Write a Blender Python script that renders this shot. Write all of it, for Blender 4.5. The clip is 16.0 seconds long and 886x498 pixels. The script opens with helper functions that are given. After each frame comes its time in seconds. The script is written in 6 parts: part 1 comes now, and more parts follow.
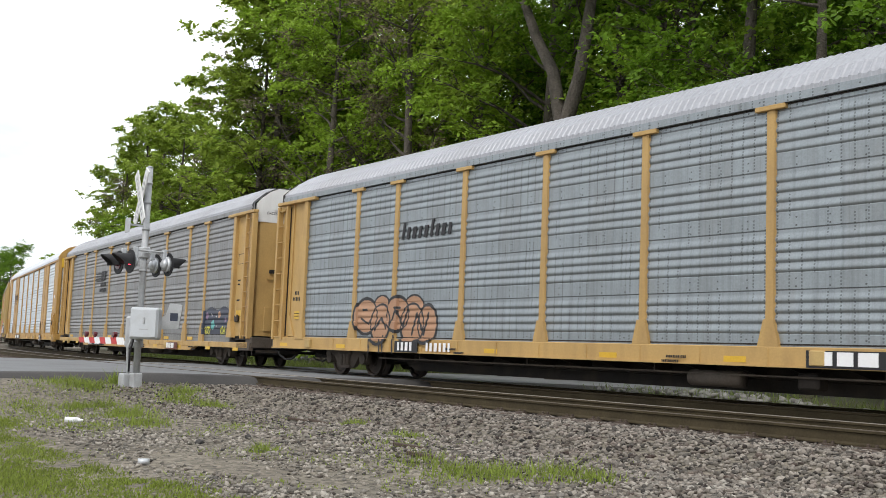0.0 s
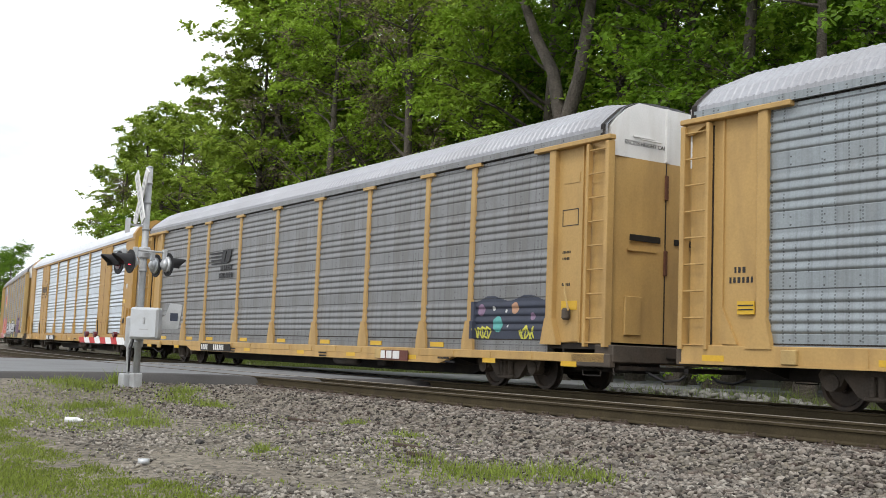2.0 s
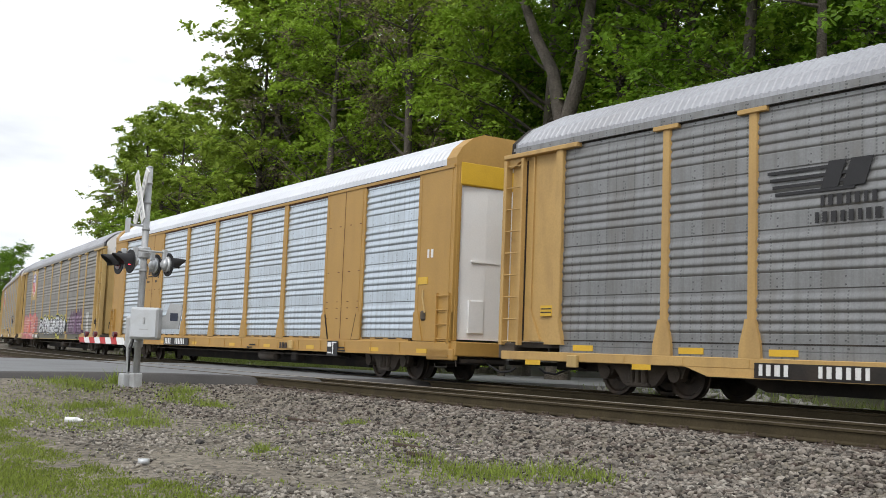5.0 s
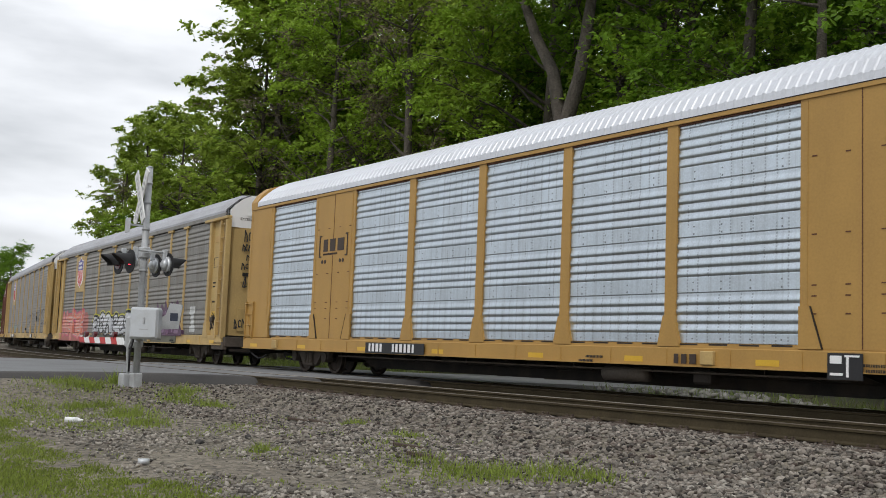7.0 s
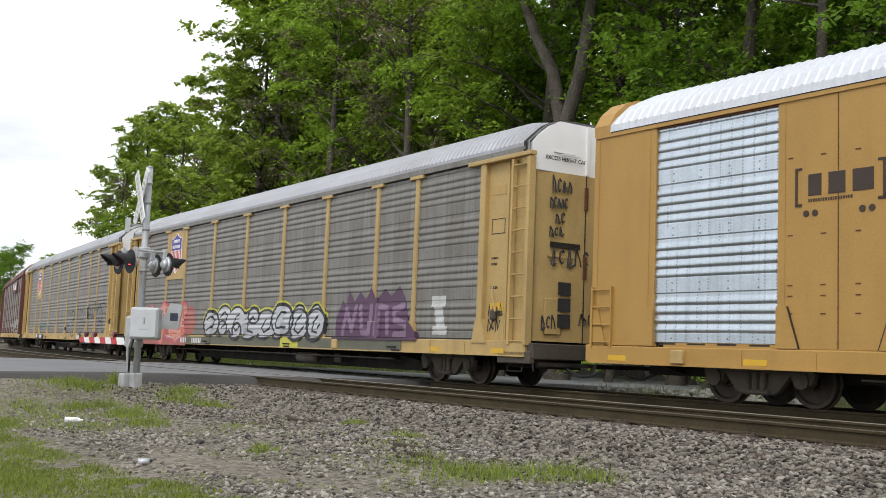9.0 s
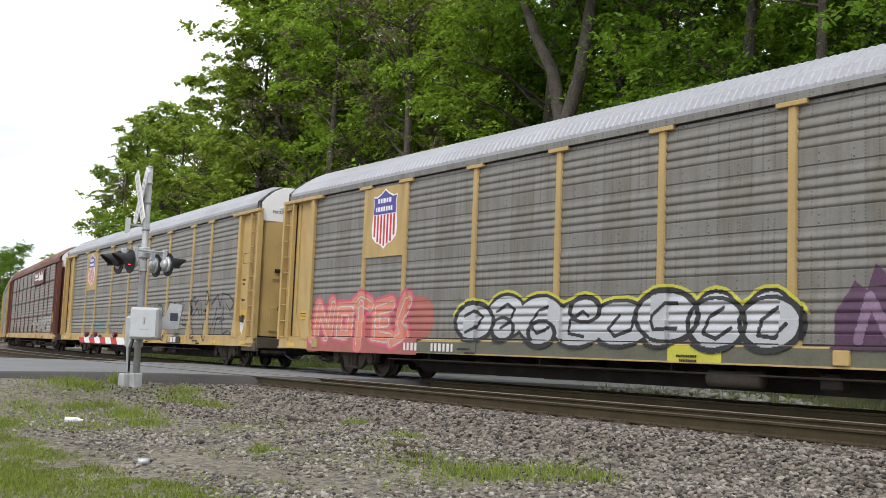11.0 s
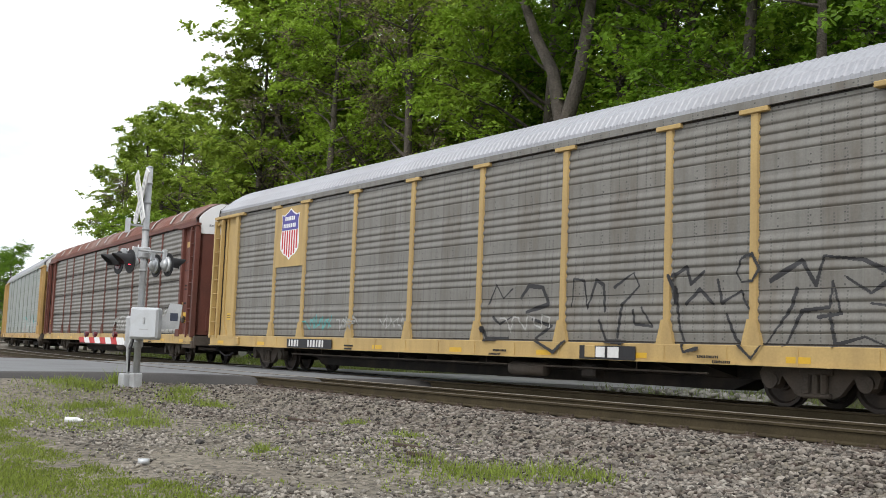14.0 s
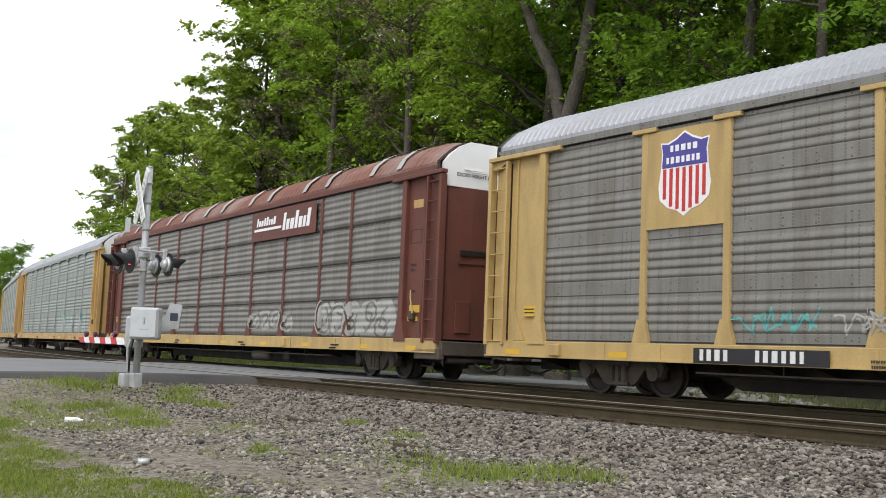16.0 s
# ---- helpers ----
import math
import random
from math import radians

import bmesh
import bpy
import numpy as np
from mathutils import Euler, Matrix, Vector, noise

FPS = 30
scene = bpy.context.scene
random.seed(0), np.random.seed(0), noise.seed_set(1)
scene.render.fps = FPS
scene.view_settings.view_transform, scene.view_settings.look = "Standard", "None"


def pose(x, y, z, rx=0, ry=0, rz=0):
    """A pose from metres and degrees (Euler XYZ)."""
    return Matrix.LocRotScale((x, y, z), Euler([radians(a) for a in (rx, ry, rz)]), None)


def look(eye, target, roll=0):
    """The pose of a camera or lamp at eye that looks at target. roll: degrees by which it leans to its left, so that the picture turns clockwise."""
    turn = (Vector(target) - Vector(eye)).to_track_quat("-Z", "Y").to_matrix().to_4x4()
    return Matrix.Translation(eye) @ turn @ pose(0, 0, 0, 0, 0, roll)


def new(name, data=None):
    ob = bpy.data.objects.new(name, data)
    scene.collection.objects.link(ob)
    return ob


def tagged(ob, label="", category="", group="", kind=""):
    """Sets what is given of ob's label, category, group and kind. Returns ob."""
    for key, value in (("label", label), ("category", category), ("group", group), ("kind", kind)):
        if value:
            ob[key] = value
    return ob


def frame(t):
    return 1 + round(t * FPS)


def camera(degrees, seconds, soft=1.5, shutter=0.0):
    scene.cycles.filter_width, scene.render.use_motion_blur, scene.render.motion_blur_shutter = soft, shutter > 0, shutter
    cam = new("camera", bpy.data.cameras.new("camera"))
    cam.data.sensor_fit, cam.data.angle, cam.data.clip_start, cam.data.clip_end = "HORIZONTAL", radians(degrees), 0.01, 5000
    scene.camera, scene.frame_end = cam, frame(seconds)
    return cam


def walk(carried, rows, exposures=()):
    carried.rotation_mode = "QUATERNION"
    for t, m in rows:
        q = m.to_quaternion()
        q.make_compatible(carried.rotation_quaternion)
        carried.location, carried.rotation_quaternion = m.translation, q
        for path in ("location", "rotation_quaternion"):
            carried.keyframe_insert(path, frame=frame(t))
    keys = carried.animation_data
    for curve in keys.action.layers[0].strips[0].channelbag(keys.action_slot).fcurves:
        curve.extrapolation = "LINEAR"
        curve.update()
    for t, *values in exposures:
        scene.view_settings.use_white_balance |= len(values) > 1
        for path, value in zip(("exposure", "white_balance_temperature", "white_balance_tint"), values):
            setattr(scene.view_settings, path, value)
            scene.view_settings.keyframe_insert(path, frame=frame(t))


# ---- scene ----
# x runs along the railway (the train rolls towards +x), y away from the camera, z = 0 at the rail tops.
EYE = Vector((0.0, 0.0, 0.64))
cam = camera(45.27, 16.0, soft=0.65, shutter=0.05)
POSE = look(EYE, EYE + Vector((-0.80599, 0.58359, 0.09898)) * 20, 2.26)
walk(cam, [(0.0, POSE), (16.0, POSE)], exposures=[(0.0, -0.07), (4.2, -0.07), (5.6, -0.38), (6.4, -0.56), (7.6, -0.57), (8.5, -0.28), (9.2, -0.15), (10.4, -0.1), (16.0, -0.07)])

# ---- light: bright thin overcast ----
world = bpy.data.worlds.new("world")
scene.world = world
world.use_nodes = True
wn, wl = world.node_tree.nodes, world.node_tree.links
wn.clear()
sky = wn.new("ShaderNodeTexSky")
sky.sky_type, sky.sun_disc = "NISHITA", False
sky.sun_elevation, sky.sun_rotation = radians(51), radians(148)
sky.air_density, sky.dust_density = 1.0, 3.0
hsv = wn.new("ShaderNodeHueSaturation")
hsv.inputs["Saturation"].default_value = 0.35
coord = wn.new("ShaderNodeTexCoord")
stretch = wn.new("ShaderNodeMapping")
stretch.inputs["Scale"].default_value = (1.0, 1.0, 4.0)
clouds = wn.new("ShaderNodeTexNoise")
clouds.inputs["Scale"].default_value, clouds.inputs["Detail"].default_value = 3.0, 6.0
ramp = wn.new("ShaderNodeValToRGB")
ramp.color_ramp.elements[0].position, ramp.color_ramp.elements[1].position = 0.32, 0.55
ramp.color_ramp.elements[0].color = (0.45, 0.45, 0.45, 1)
mixw = wn.new("ShaderNodeMixRGB")
mixw.inputs[2].default_value = (10.0, 10.3, 10.8, 1)
back = wn.new("ShaderNodeBackground")
back.inputs["Strength"].default_value = 0.15
outw = wn.new("ShaderNodeOutputWorld")
wl.new(sky.outputs[0], hsv.inputs["Color"])
wl.new(coord.outputs["Generated"], stretch.inputs[0])
wl.new(stretch.outputs[0], clouds.inputs["Vector"])
wl.new(clouds.outputs[0], ramp.inputs[0])
wl.new(ramp.outputs[0], mixw.inputs[0])
wl.new(hsv.outputs[0], mixw.inputs[1])
wl.new(mixw.outputs[0], back.inputs[0])
wl.new(back.outputs[0], outw.inputs[0])

sun = new("sun", bpy.data.lights.new("sun", "SUN"))
sun.data.energy, sun.data.angle, sun.data.color = 1.6, radians(14), (1.0, 0.96, 0.9)
sun.matrix_world = look((0, 0, 60), (-26, 41, 0))


# ---- materials ----
def mat(name, base, rough=0.7, metal=0.0, var=0.25, scale=3.0, fine=40.0, bump=0.15, dirt=None, dirt_amount=0.35, streak=False, island=0.0, spec=0.4, dist=0.01):
    """A surface with a base colour, blotches and fine grain, dirt of another colour (in upright streaks if asked) and a fine relief."""
    m = bpy.data.materials.new(name)
    m.use_nodes = True
    n, l = m.node_tree.nodes, m.node_tree.links
    b = n["Principled BSDF"]
    b.inputs["Roughness"].default_value, b.inputs["Metallic"].default_value = rough, metal
    b.inputs["Specular IOR Level"].default_value = spec
    tc = n.new("ShaderNodeTexCoord")
    big = n.new("ShaderNodeTexNoise")
    big.inputs["Scale"].default_value, big.inputs["Detail"].default_value = scale, 5.0
    small = n.new("ShaderNodeTexNoise")
    small.inputs["Scale"].default_value, small.inputs["Detail"].default_value = fine, 3.0
    l.new(tc.outputs["Object"], big.inputs["Vector"])
    l.new(tc.outputs["Object"], small.inputs["Vector"])
    add = n.new("ShaderNodeMath")
    add.operation = "ADD"
    l.new(big.outputs[0], add.inputs[0])
    l.new(small.outputs[0], add.inputs[1])
    rng = n.new("ShaderNodeMapRange")
    rng.inputs["From Min"].default_value, rng.inputs["From Max"].default_value = 0.6, 1.4
    rng.inputs["To Min"].default_value, rng.inputs["To Max"].default_value = 1 - var, 1 + var
    l.new(add.outputs[0], rng.inputs["Value"])
    value = rng.outputs[0]
    if island:
        geo = n.new("ShaderNodeNewGeometry")
        r2 = n.new("ShaderNodeMapRange")
        r2.inputs["To Min"].default_value, r2.inputs["To Max"].default_value = 1 - island, 1 + island
        l.new(geo.outputs["Random Per Island"], r2.inputs["Value"])
        mul = n.new("ShaderNodeMath")
        mul.operation = "MULTIPLY"
        l.new(value, mul.inputs[0])
        l.new(r2.outputs[0], mul.inputs[1])
        value = mul.outputs[0]
    vm = n.new("ShaderNodeVectorMath")
    vm.operation = "SCALE"
    vm.inputs[0].default_value = base
    l.new(value, vm.inputs["Scale"])
    colour = vm.outputs[0]
    if dirt:
        dn = n.new("ShaderNodeTexNoise")
        dn.inputs["Scale"].default_value, dn.inputs["Detail"].default_value = (2.2 if streak else scale * 0.6), 7.0
        mp = n.new("ShaderNodeMapping")
        if streak:
            mp.inputs["Scale"].default_value = (1.3, 1.3, 0.3)
        mp.inputs["Location"].default_value = (7.3, 2.1, 4.4)
        l.new(tc.outputs["Object"], mp.inputs[0])
        l.new(mp.outputs[0], dn.inputs["Vector"])
        dr = n.new("ShaderNodeMapRange")
        dr.inputs["From Min"].default_value, dr.inputs["From Max"].default_value = 0.46, 0.85
        dr.inputs["To Max"].default_value = dirt_amount * 2
        l.new(dn.outputs[0], dr.inputs["Value"])
        mx = n.new("ShaderNodeMixRGB")
        mx.inputs[2].default_value = (*dirt, 1)
        l.new(dr.outputs[0], mx.inputs[0])
        l.new(colour, mx.inputs[1])
        colour = mx.outputs[0]
    l.new(colour, b.inputs["Base Color"])
    if bump:
        bp = n.new("ShaderNodeBump")
        bp.inputs["Strength"].default_value, bp.inputs["Distance"].default_value = bump, dist
        l.new(small.outputs[0], bp.inputs["Height"])
        l.new(bp.outputs[0], b.inputs["Normal"])
    return m


def sheet_metal(name, base, metal, rough, dirt, dirt_amount, dots=0.35):
    """Galvanised screen sheet: streaky dirt, and upright rows of fine punched holes and rivets."""
    m = mat(name, base, rough, metal, 0.16, 1.2, 30.0, 0.1, dirt, dirt_amount, True)
    n, l = m.node_tree.nodes, m.node_tree.links
    b = n["Principled BSDF"]
    source = b.inputs["Base Color"].links[0].from_socket
    tc = n.new("ShaderNodeTexCoord")
    sep = n.new("ShaderNodeSeparateXYZ")
    l.new(tc.outputs["Object"], sep.inputs[0])

    def math_node(op, a, c=None):
        k = n.new("ShaderNodeMath")
        k.operation = op
        for i, v in enumerate((a, c)):
            if v is None:
                continue
            if isinstance(v, (int, float)):
                k.inputs[i].default_value = v
            else:
                l.new(v, k.inputs[i])
        return k.outputs[0]

    def rows(axis, period, width):
        f = math_node("FRACT", math_node("MULTIPLY", axis, 1 / period))
        return math_node("LESS_THAN", math_node("ABSOLUTE", math_node("SUBTRACT", f, 0.5)), width / period / 2)

    noise_a = n.new("ShaderNodeTexNoise")
    noise_a.inputs["Scale"].default_value = 1.1
    l.new(tc.outputs["Object"], noise_a.inputs["Vector"])
    holes = math_node("MULTIPLY", math_node("MULTIPLY", rows(sep.outputs[0], 0.235, 0.03), rows(sep.outputs[2], 0.055, 0.032)), dots)
    holes = math_node("MULTIPLY", holes, math_node("GREATER_THAN", noise_a.outputs[0], 0.47))
    wash = n.new("ShaderNodeTexNoise")
    wash.inputs["Scale"].default_value, wash.inputs["Detail"].default_value = 1.0, 3.0
    squeeze = n.new("ShaderNodeMapping")
    squeeze.inputs["Scale"].default_value = (16.0, 1.0, 0.3)
    l.new(tc.outputs["Object"], squeeze.inputs[0])
    l.new(squeeze.outputs[0], wash.inputs["Vector"])
    washed = n.new("ShaderNodeMapRange")
    washed.inputs["From Min"].default_value, washed.inputs["From Max"].default_value = 0.52, 0.75
    washed.inputs["To Max"].default_value = 0.5 * dots
    l.new(wash.outputs[0], washed.inputs["Value"])
    holes = math_node("MAXIMUM", holes, washed.outputs[0])
    up = math_node("ADD", sep.outputs[2], 0.4925 - 1.02)
    bolts = math_node("MULTIPLY", rows(sep.outputs[0], 0.62, 0.032), math_node("MAXIMUM", rows(math_node("ADD", up, 0.06), 0.985, 0.03), rows(math_node("ADD", up, -0.07), 0.985, 0.025)))
    holes = math_node("MAXIMUM", holes, math_node("MULTIPLY", bolts, 0.75))
    seam = math_node("MULTIPLY", rows(math_node("ADD", up, 0.115), 0.985, 0.016), 0.55)
    holes = math_node("MAXIMUM", holes, seam)
    mx = n.new("ShaderNodeMixRGB")
    mx.inputs[2].default_value = (0.05, 0.05, 0.05, 1)
    l.new(holes, mx.inputs[0])
    l.new(source, mx.inputs[1])
    l.new(mx.outputs[0], b.inputs["Base Color"])
    return m


YELLOW = mat("yellow_paint", (0.448, 0.288, 0.104), 0.55, 0, 0.12, 1.0, 25, 0.06, (0.16, 0.09, 0.045), 0.24, True)
YELLOW_PALE = mat("pale_yellow_paint", (0.45, 0.315, 0.125), 0.6, 0, 0.14, 1.0, 25, 0.06, (0.17, 0.11, 0.06), 0.24, True)
YELLOW_DEEP = mat("deep_yellow_paint", (0.395, 0.232, 0.062), 0.55, 0, 0.12, 1.0, 25, 0.06, (0.22, 0.12, 0.04), 0.12, True)
YELLOW_SIGN = mat("reflective_yellow", (0.60, 0.37, 0.03), 0.4, 0, 0.1, 3, 40, 0.02)
BROWN = mat("oxide_brown_paint", (0.1275, 0.0425, 0.0298), 0.65, 0, 0.2, 1.5, 25, 0.1, (0.07, 0.035, 0.025), 0.4, True)
SHEET_BLUE = sheet_metal("bluish_galvanised_sheet", (0.2782, 0.3091, 0.3246), 0.5, 0.45, (0.17, 0.16, 0.14), 0.22, 0.6)
SHEET_GREY = sheet_metal("grey_galvanised_sheet", (0.2268, 0.231, 0.231), 0.5, 0.45, (0.12, 0.10, 0.08), 0.3, 0.5)
SHEET_BRIGHT = sheet_metal("bright_galvanised_sheet", (0.53, 0.59, 0.64), 0.85, 0.36, (0.33, 0.33, 0.32), 0.15, 0.4)
SHEET_DIRTY = sheet_metal("dirty_galvanised_sheet", (0.205, 0.198, 0.178), 0.3, 0.5, (0.11, 0.085, 0.06), 0.4, 0.5)
SHEET_GREEN = sheet_metal("greenish_galvanised_sheet", (0.252, 0.2856, 0.2604), 0.2, 0.5, (0.15, 0.13, 0.09), 0.3, 0.4)
ROOF_GREY = mat("grey_roof_sheet", (0.3444, 0.3526, 0.3772), 0.5, 0.3, 0.15, 0.7, 12, 0.05, (0.22, 0.21, 0.2), 0.25)
ROOF_BRIGHT = mat("bright_roof_sheet", (0.60, 0.62, 0.66), 0.42, 0.35, 0.1, 0.7, 12, 0.05, (0.5, 0.5, 0.5), 0.2)
ROOF_BROWN = mat("rusty_brown_roof", (0.17, 0.07, 0.05), 0.75, 0, 0.3, 0.9, 12, 0.1, (0.42, 0.36, 0.33), 0.3)
WHITE = mat("white_paint", (0.68, 0.68, 0.67), 0.6, 0, 0.08, 2, 30, 0.05, (0.42, 0.39, 0.34), 0.25, True)
WHITE_CLEAN = mat("clean_white_paint", (0.78, 0.78, 0.78), 0.5, 0, 0.05, 2, 30, 0.03)
BLACK = mat("black_paint", (0.02, 0.02, 0.022), 0.6, 0, 0.2, 3, 30, 0.03)
EMBLEM = mat("brownish_black_paint", (0.045, 0.03, 0.022), 0.6, 0, 0.2, 3, 30, 0.03)
OLIVE = mat("olive_grey_overspray", (0.115, 0.115, 0.085), 0.65, 0, 0.25, 2, 30, 0.05)
# grimy steel; also colours the strips that stand for shade under the eaves
DARK = mat("grimy_steel_and_shade_strips", (0.022, 0.019, 0.017), 0.75, 0.2, 0.35, 3, 30, 0.2, (0.09, 0.065, 0.045), 0.3)
TRUCK = mat("dusty_truck_casting", (0.075, 0.062, 0.05), 0.8, 0.1, 0.35, 4, 30, 0.25, (0.12, 0.09, 0.065), 0.35)
WHEEL = mat("wheel_steel", (0.04, 0.033, 0.028), 0.6, 0.5, 0.3, 4, 30, 0.15, (0.11, 0.075, 0.05), 0.4)
RAIL = mat("rusty_rail", (0.058, 0.046, 0.026), 0.85, 0, 0.3, 3, 40, 0.25, (0.03, 0.024, 0.016), 0.4, spec=0.15)
# darkened copy of the rail head: weaker sky reflection put into the colour
RAIL_TOP_DIM = mat("dimmed_rail_head", (0.085, 0.066, 0.046), 0.6, 0.4, 0.2, 2, 40, 0.05)
RAIL_TOP = mat("polished_rail_head", (0.22, 0.19, 0.155), 0.45, 0.6, 0.15, 2, 40, 0.03)
WOOD_TIE = mat("creosoted_wood", (0.075, 0.055, 0.042), 0.9, 0, 0.4, 5, 60, 0.5)
ASPHALT = mat("worn_asphalt", (0.1615, 0.1658, 0.17), 0.9, 0, 0.22, 0.8, 60, 0.3, (0.10, 0.10, 0.10), 0.3)
ASPHALT_DARK = mat("dark_asphalt", (0.0562, 0.0525, 0.0495), 0.9, 0, 0.3, 1.2, 60, 0.5)
STONE = mat("crushed_ballast_stone", (0.15, 0.134, 0.114), 0.9, 0, 0.25, 8, 60, 0.3, (0.11, 0.065, 0.05), 0.3, False, 0.95)
PEBBLE = mat("pale_gravel", (0.215, 0.198, 0.17), 0.9, 0, 0.2, 8, 60, 0.3, (0.16, 0.115, 0.09), 0.3, False, 0.8)
GRIMY = mat("oily_dark_ballast_stone", (0.06, 0.047, 0.037), 0.85, 0, 0.3, 8, 60, 0.3, (0.05, 0.035, 0.028), 0.3, False, 0.6)
BED = mat("oily_track_bed", (0.045, 0.037, 0.028), 0.9, 0, 0.35, 2, 40, 0.6)
RIPRAP = mat("pale_limestone", (0.19, 0.185, 0.17), 0.9, 0, 0.2, 4, 40, 0.4, (0.25, 0.23, 0.2), 0.3, False, 0.35)
SILVER = mat("aluminium_paint", (0.55, 0.57, 0.59), 0.42, 0.5, 0.08, 5, 50, 0.04, (0.35, 0.34, 0.32), 0.25)
GALV = mat("galvanised_pole", (0.44, 0.45, 0.46), 0.55, 0.35, 0.14, 6, 50, 0.06, (0.26, 0.25, 0.23), 0.3)
LAMP_BLACK = mat("matt_black_lamp", (0.018, 0.018, 0.02), 0.7, 0, 0.15, 6, 40, 0.05)
RED_PAINT = mat("red_paint", (0.5, 0.03, 0.03), 0.5, 0, 0.12, 5, 40, 0.03)
BLUE_PAINT = mat("blue_paint", (0.07, 0.06, 0.28), 0.5, 0, 0.1, 5, 40, 0.03)
RED_LIT = mat("lit_red_lens", (0.8, 0.03, 0.05), 0.2, 0, 0.1, 5, 40, 0.02)
RED_LIT.node_tree.nodes["Principled BSDF"].inputs["Emission Color"].default_value = (1.0, 0.05, 0.08, 1)
RED_LIT.node_tree.nodes["Principled BSDF"].inputs["Emission Strength"].default_value = 3.0
RUST = mat("rust_brown_latch", (0.11, 0.045, 0.025), 0.8, 0.1, 0.3, 5, 40, 0.2)
RED_LENS = mat("red_lens", (0.10, 0.012, 0.015), 0.15, 0, 0.1, 5, 40, 0.02)
BARK = mat("grey_brown_bark", (0.098, 0.084, 0.068), 0.95, 0, 0.45, 2.0, 14, 1.0, (0.035, 0.033, 0.022), 0.5, True, dist=0.08)
PINK = mat("pink_spray_paint", (0.52, 0.09, 0.17), 0.55, 0, 0.15, 2, 30, 0.03)
CORAL = mat("coral_spray_paint", (0.58, 0.21, 0.15), 0.55, 0, 0.2, 1.2, 30, 0.03)
CORAL_DARK = mat("dark_coral_spray_paint", (0.34, 0.11, 0.09), 0.55, 0, 0.25, 1.5, 30, 0.03)
CHROME = mat("silver_spray_paint", (0.50, 0.51, 0.53), 0.35, 0.6, 0.12, 2, 30, 0.03)
LIME = mat("lime_spray_paint", (0.5, 0.48, 0.06), 0.55, 0, 0.15, 2, 30, 0.03)
ORANGE = mat("peach_spray_paint", (0.38, 0.215, 0.125), 0.55, 0, 0.15, 2, 30, 0.03)
PURPLE = mat("purple_spray_paint", (0.085, 0.04, 0.08), 0.55, 0, 0.25, 2, 30, 0.03)
LILAC = mat("lilac_spray_paint", (0.21, 0.135, 0.21), 0.55, 0, 0.25, 2, 30, 0.03)
NAVY = mat("navy_spray_paint", (0.035, 0.042, 0.065), 0.55, 0, 0.25, 2, 30, 0.03)
TEAL = mat("teal_spray_paint", (0.09, 0.33, 0.31), 0.55, 0, 0.2, 2, 30, 0.03)
MIST = mat("thin_white_spray_paint", (0.47, 0.48, 0.47), 0.6, 0, 0.25, 2, 30, 0.03)
GHOST = mat("faded_pale_spray_paint", (0.34, 0.34, 0.32), 0.6, 0, 0.3, 2, 30, 0.03)
SMOKE = mat("dull_black_spray_paint", (0.028, 0.028, 0.03), 0.6, 0, 0.3, 2, 30, 0.03)


def leaf_material(name, base, island=0.45):
    m = mat(name, base, 0.6, 0, 0.2, 0.35, 6, 0, None, 0, False, island, 0.3)
    n, l = m.node_tree.nodes, m.node_tree.links
    b, out = n["Principled BSDF"], n["Material Output"]
    tr = n.new("ShaderNodeBsdfTranslucent")
    mix = n.new("ShaderNodeMixShader")
    mix.inputs[0].default_value = 0.5
    l.new(b.inputs["Base Color"].links[0].from_socket, tr.inputs["Color"])
    l.new(b.outputs[0], mix.inputs[1])
    l.new(tr.outputs[0], mix.inputs[2])
    l.new(mix.outputs[0], out.inputs["Surface"])
    return m


LEAF = leaf_material("spring_green_leaves", (0.25, 0.375, 0.038), 0.35)
LEAF_DEEP = leaf_material("deep_green_leaves", (0.145, 0.26, 0.02), 0.35)
LEAF_PALE = leaf_material("pale_young_leaves", (0.28, 0.375, 0.053), 0.35)
LEAF_DUSTY = leaf_material("budding_brownish_twigs", (0.19, 0.165, 0.10))
GRASS = leaf_material("grass_blades", (0.15, 0.20, 0.045), 0.4)
LAWN = leaf_material("lawn_blades", (0.19, 0.24, 0.042), 0.35)
WEED = leaf_material("yellowish_weeds", (0.225, 0.285, 0.055), 0.35)


def soil_material():
    m = mat("gravelly_soil", (0.150, 0.132, 0.102), 0.95, 0, 0.35, 0.9, 22, 0.7, (0.085, 0.070, 0.054), 0.45, dist=0.03)
    n, l = m.node_tree.nodes, m.node_tree.links
    b = n["Principled BSDF"]
    source = b.inputs["Base Color"].links[0].from_socket
    tc = n.new("ShaderNodeTexCoord")
    vor = n.new("ShaderNodeTexVoronoi")
    vor.inputs["Scale"].default_value = 17.0
    l.new(tc.outputs["Object"], vor.inputs["Vector"])
    bw = n.new("ShaderNodeMapRange")
    bw.inputs["To Min"].default_value, bw.inputs["To Max"].default_value = 0.55, 1.5
    sep = n.new("ShaderNodeSeparateColor")
    l.new(vor.outputs["Color"], sep.inputs[0])
    l.new(sep.outputs[0], bw.inputs["Value"])
    vm = n.new("ShaderNodeVectorMath")
    vm.operation = "SCALE"
    l.new(source, vm.inputs[0])
    l.new(bw.outputs[0], vm.inputs["Scale"])
    l.new(vm.outputs[0], b.inputs["Base Color"])
    return m


SOIL = soil_material()
FOREST_FLOOR = mat("forest_floor", (0.06, 0.055, 0.03), 0.95, 0, 0.4, 0.4, 8, 0.5, (0.05, 0.075, 0.02), 0.5)


